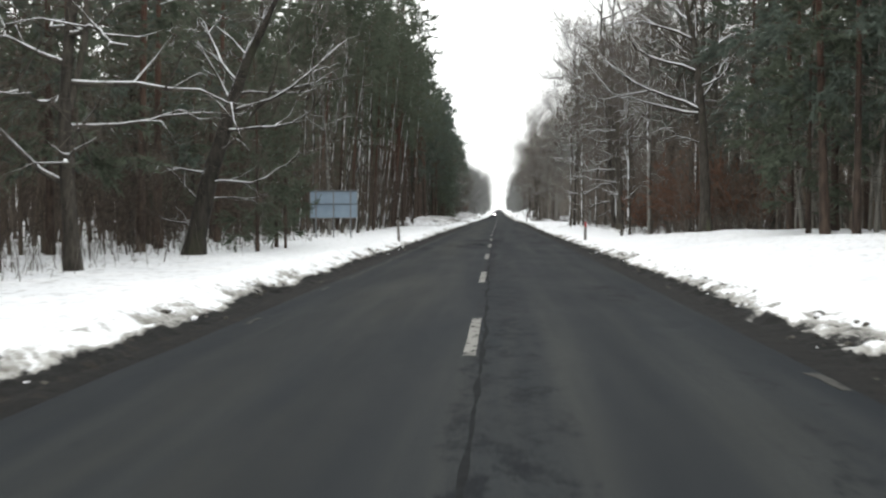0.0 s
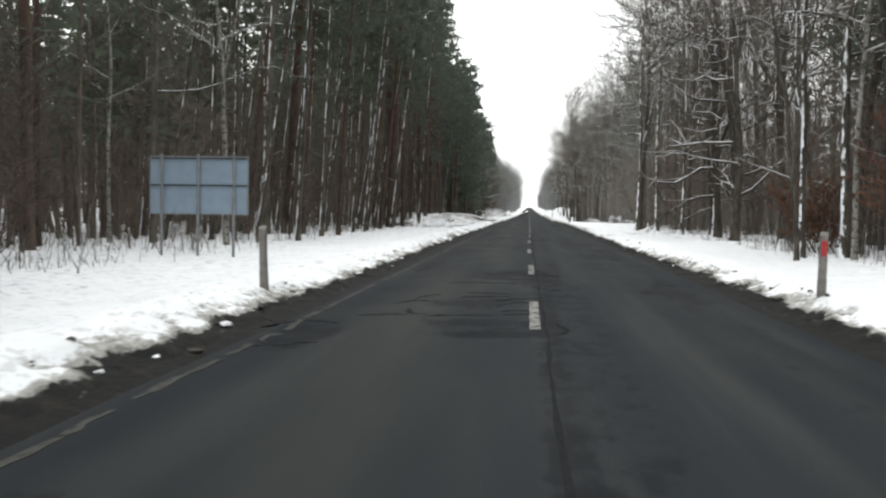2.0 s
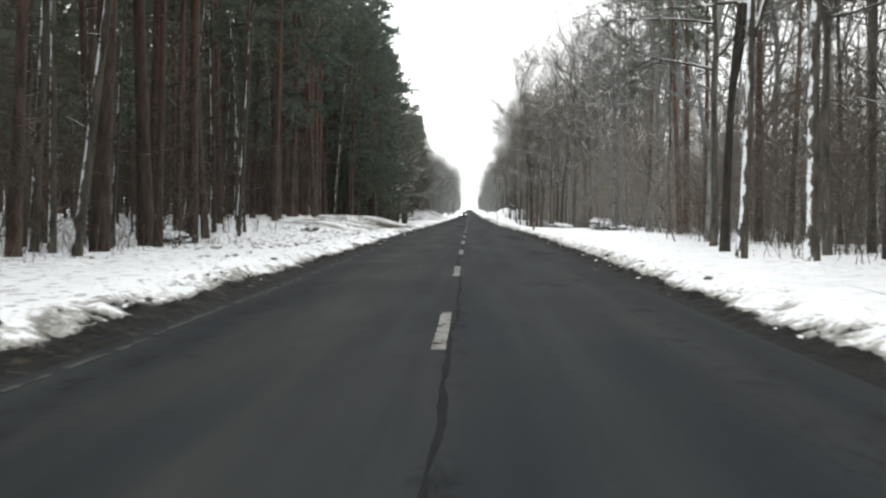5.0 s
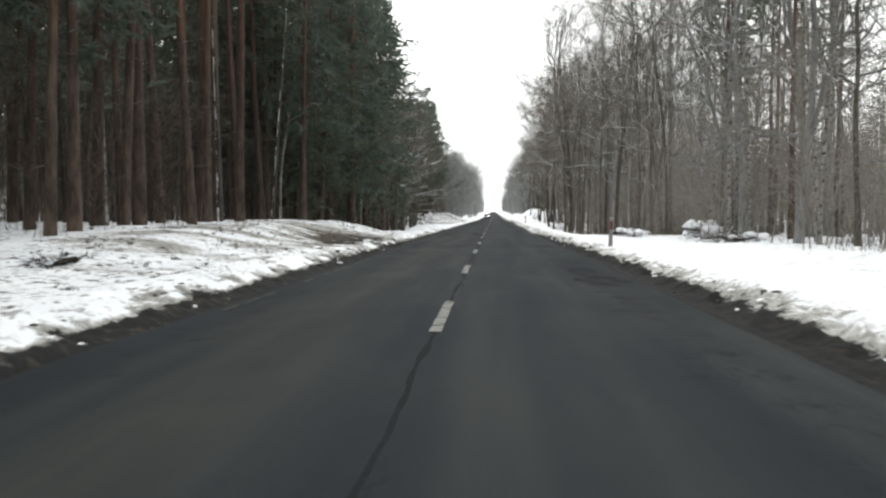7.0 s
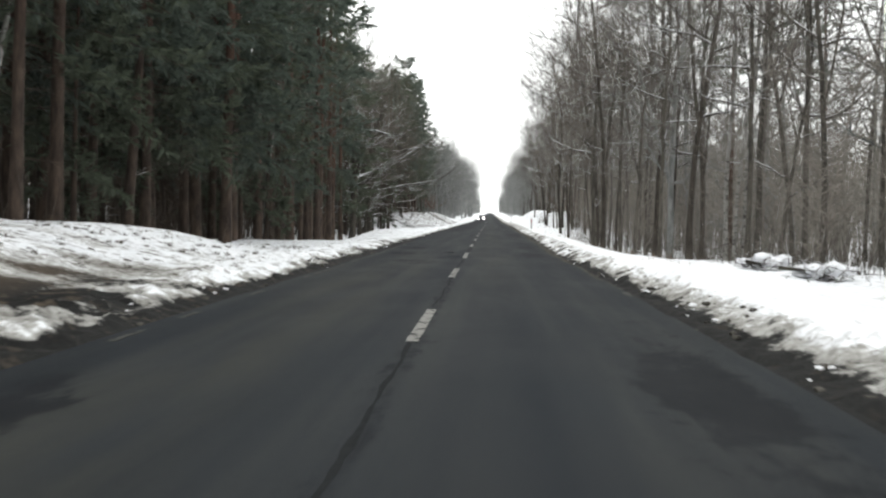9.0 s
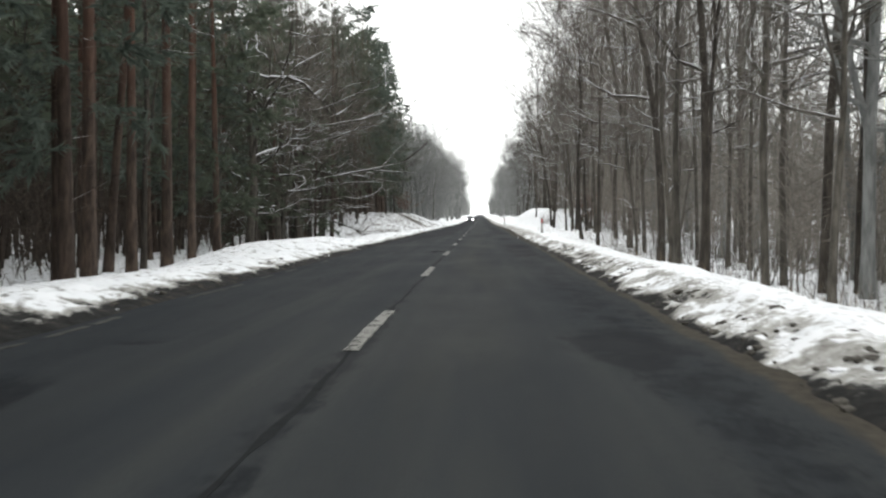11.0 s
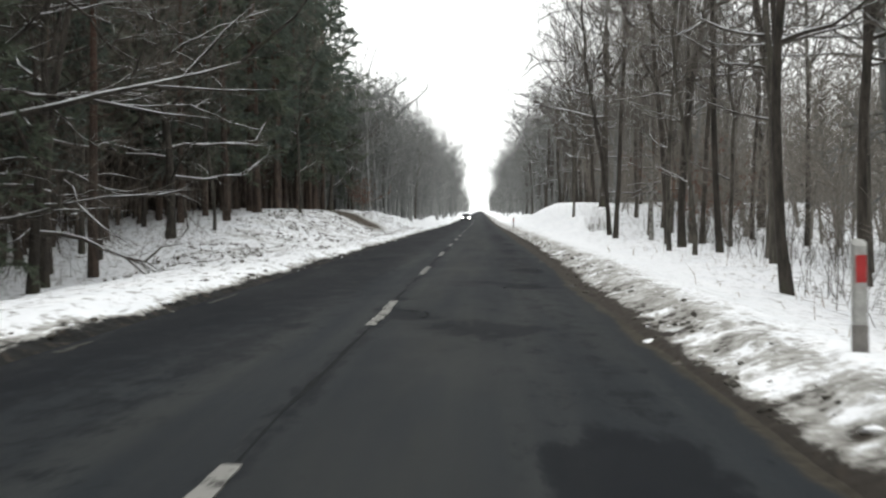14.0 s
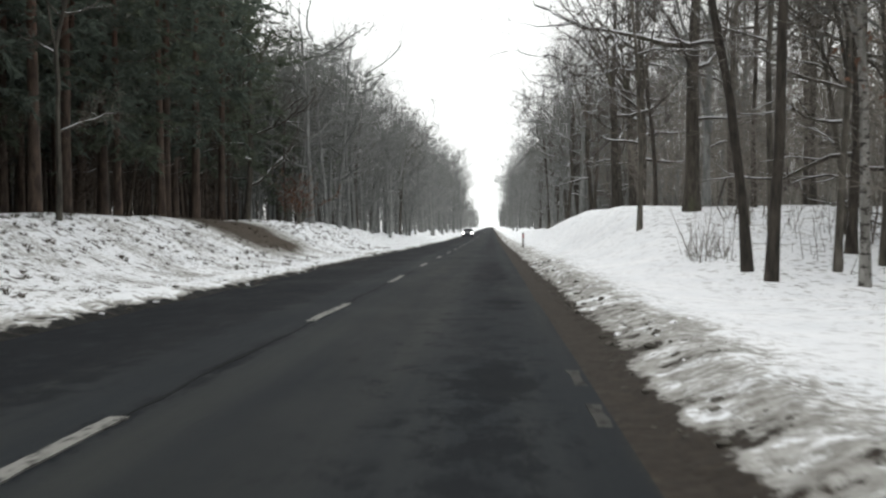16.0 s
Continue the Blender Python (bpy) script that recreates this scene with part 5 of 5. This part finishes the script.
def brush_heap(x, y, w, h, seed):
    """A heap of cut branches with snow on top."""
    root = new("brush_pile")
    tagged(root, "heap of cut branches and brush capped with snow", "brush pile", "heaps at the forest edge")
    rng = np.random.default_rng(seed)
    b = Build()
    n = 160
    a = np.stack([rng.normal(0, w * 0.4, n), rng.normal(0, 0.5, n), rng.random(n) * h * 0.7], -1)
    b.cones(a, a + unit(rng.normal(0, 1, (n, 3)) * (1, 1, 0.45) + (0, 0, 0.2)) * (rng.uniform(0.25, 0.8, n) * min(1, w))[:, None], rng.uniform(0.008, 0.02, n))
    for i in range(5):
        p = np.array((rng.normal(0, w * 0.3), rng.normal(0, 0.3), rng.uniform(0.1, h * 0.5)))
        d = unit(rng.normal(0, 1, 3) * (1, 0.6, 0.12)) * rng.uniform(0.3, 0.6) * w
        b.tube([p - d, p, p + d], [0.05, 0.045, 0.035], 7)
    tagged(part("cut_wood", b, BARK_DARK, root), kind="stuff")
    for i in range(12 if w > 0.5 else 6):
        s = Build()
        c = np.array((rng.normal(0, w * 0.38), rng.normal(-0.1, 0.3), h * rng.uniform(0.3, 0.85)))
        c[2] *= max(0.25, 1 - 0.5 * (c[0] / w) ** 2)
        k = rng.uniform(0.45, 0.8) * min(0.42, h * 0.55)
        s.add(CV * (1 + rng.uniform(-0.25, 0.25, (len(CV), 1))) * (k * 1.5, k, k * 0.75) + c, CF)
        part("snow_cap", s, LOOSE_SNOW, root, "white snow cap")
    root.matrix_basis = pose(x, y, ground_at(x, y))


brush_heap(10.3, 159.4, 1.3, 0.9, 3)
brush_heap(8.1, 166.4, 0.8, 0.5, 4)
brush_heap(7.9, 171.4, 0.8, 0.45, 5)
brush_heap(10.4, 153.0, 1.9, 0.45, 6)
brush_heap(-7.2, 124.8, 0.4, 0.25, 7)
brush_heap(-10.3, 111.2, 0.9, 0.55, 9)


def leafy_shrub(x, y, h, w, seed, leaves=4400, turn=0):
    """A young beech that keeps its withered leaves."""
    root = new("shrub")
    tagged(root, "young beech shrub still holding withered rust-brown leaves", "shrub", "withered shrubs at the forest edge")
    rng = np.random.default_rng(seed)
    st, lf = Build(), Build()
    for i in range(14):
        az = rng.uniform(0, 6.28)
        path = limb_path(rng, (rng.normal(0, w * 0.15), rng.normal(0, w * 0.15), -0.1), (math.cos(az) * 0.4, math.sin(az) * 0.4, 1), h * rng.uniform(0.5, 1), 6, 0.16, 0.02)
        st.tube(path, np.linspace(0.022, 0.006, 6), 4)
        for j in range(7):
            a, d = along(path, np.array([0.3 + 0.1 * j]))
            p2 = limb_path(rng, a[0], d[0] + rng.normal(0, 0.8, 3) * (1, 1, 0.4), w * 0.4, 3, 0.2, 0)
            st.cones(p2[:-1], p2[1:], np.array((0.009, 0.006)))
            m = leaves // 98
            q, e = along(p2, rng.random(m))
            lf.blades(q, rng.normal(0, 1, (m, 3)) * 0.07 + (0, 0, -0.05), rng.uniform(0.025, 0.05, m), rng)
    tagged(part("stem_tangle", st, TWIG, root), kind="stuff")
    tagged(part("foliage", lf, BROWN_LEAF, root), kind="stuff")
    root.matrix_basis = pose(x, y, ground_at(x, y))


for i, (x, y, h, w) in enumerate([(10.6, 50.5, 4.8, 3.4), (11.9, 52, 5.2, 3.4), (14.5, 56, 5.5, 3.4), (11.6, 49, 4.2, 3.0), (9.9, 60, 3.0, 2.2), (13.4, 46, 4.6, 3.0), (11.6, 288, 6.5, 2.2), (-9.4, 340, 4, 2.5)]):
    leafy_shrub(x, y, h, w, 200 + i, 1200 if y > 200 else 4600 if i < 2 else 3600)


# ---- oncoming car, far down the road ----
def far_car(x, y):
    root = new("car")
    tagged(root, "dark car with its headlights on, far down the road", "car")
    body = Build()
    prof = [(-2.1, 0.35), (-2.15, 0.7), (-1.2, 0.92), (-0.55, 1.42), (1.0, 1.45), (1.8, 0.98), (2.1, 0.9), (2.1, 0.35)]
    for w in (0.87,):
        v = [(s * (w if z < 1 else w * 0.78), yy, z) for s in (-1, 1) for yy, z in prof]
        k = len(prof)
        f = [(i, (i + 1) % k, k + (i + 1) % k, k + i) for i in range(k)]
        body.add(v, f)
        body.f += [tuple(range(k - 1, -1, -1)), tuple(range(k, 2 * k))]
    part("body", body, CAR_PAINT, root, "", False)
    g = Build()
    g.add([(-0.62, -0.63, 1.37), (0.62, -0.63, 1.37), (0.76, -1.19, 0.96), (-0.76, -1.19, 0.96)], [(0, 3, 2, 1)])
    g.v[-1] = g.v[-1] + np.array((0, -0.02, 0.02))
    part("windscreen", g, GLASS, root, "", False)
    for s in (-1, 1):
        h = Build()
        h.tube([(s * 0.66, -2.1, 0.66), (s * 0.66, -2.17, 0.66), (s * 0.66, -2.175, 0.66)], [0.11, 0.1, 0.001], 12)
        part("headlight", h, LAMP, root, "lit headlight")
        for yy in (-1.35, 1.35):
            t = Build()
            t.tube([(s * 0.68, yy, 0.31), (s * 0.88, yy, 0.31)], [0.31, 0.31], 16)
            t.f += [tuple(range(t.n - 1, t.n - 17, -1))]
            part("wheel", t, RUBBER, root)
    root.matrix_basis = pose(x, y, float(climb(y)))


far_car(-1.5, 461)
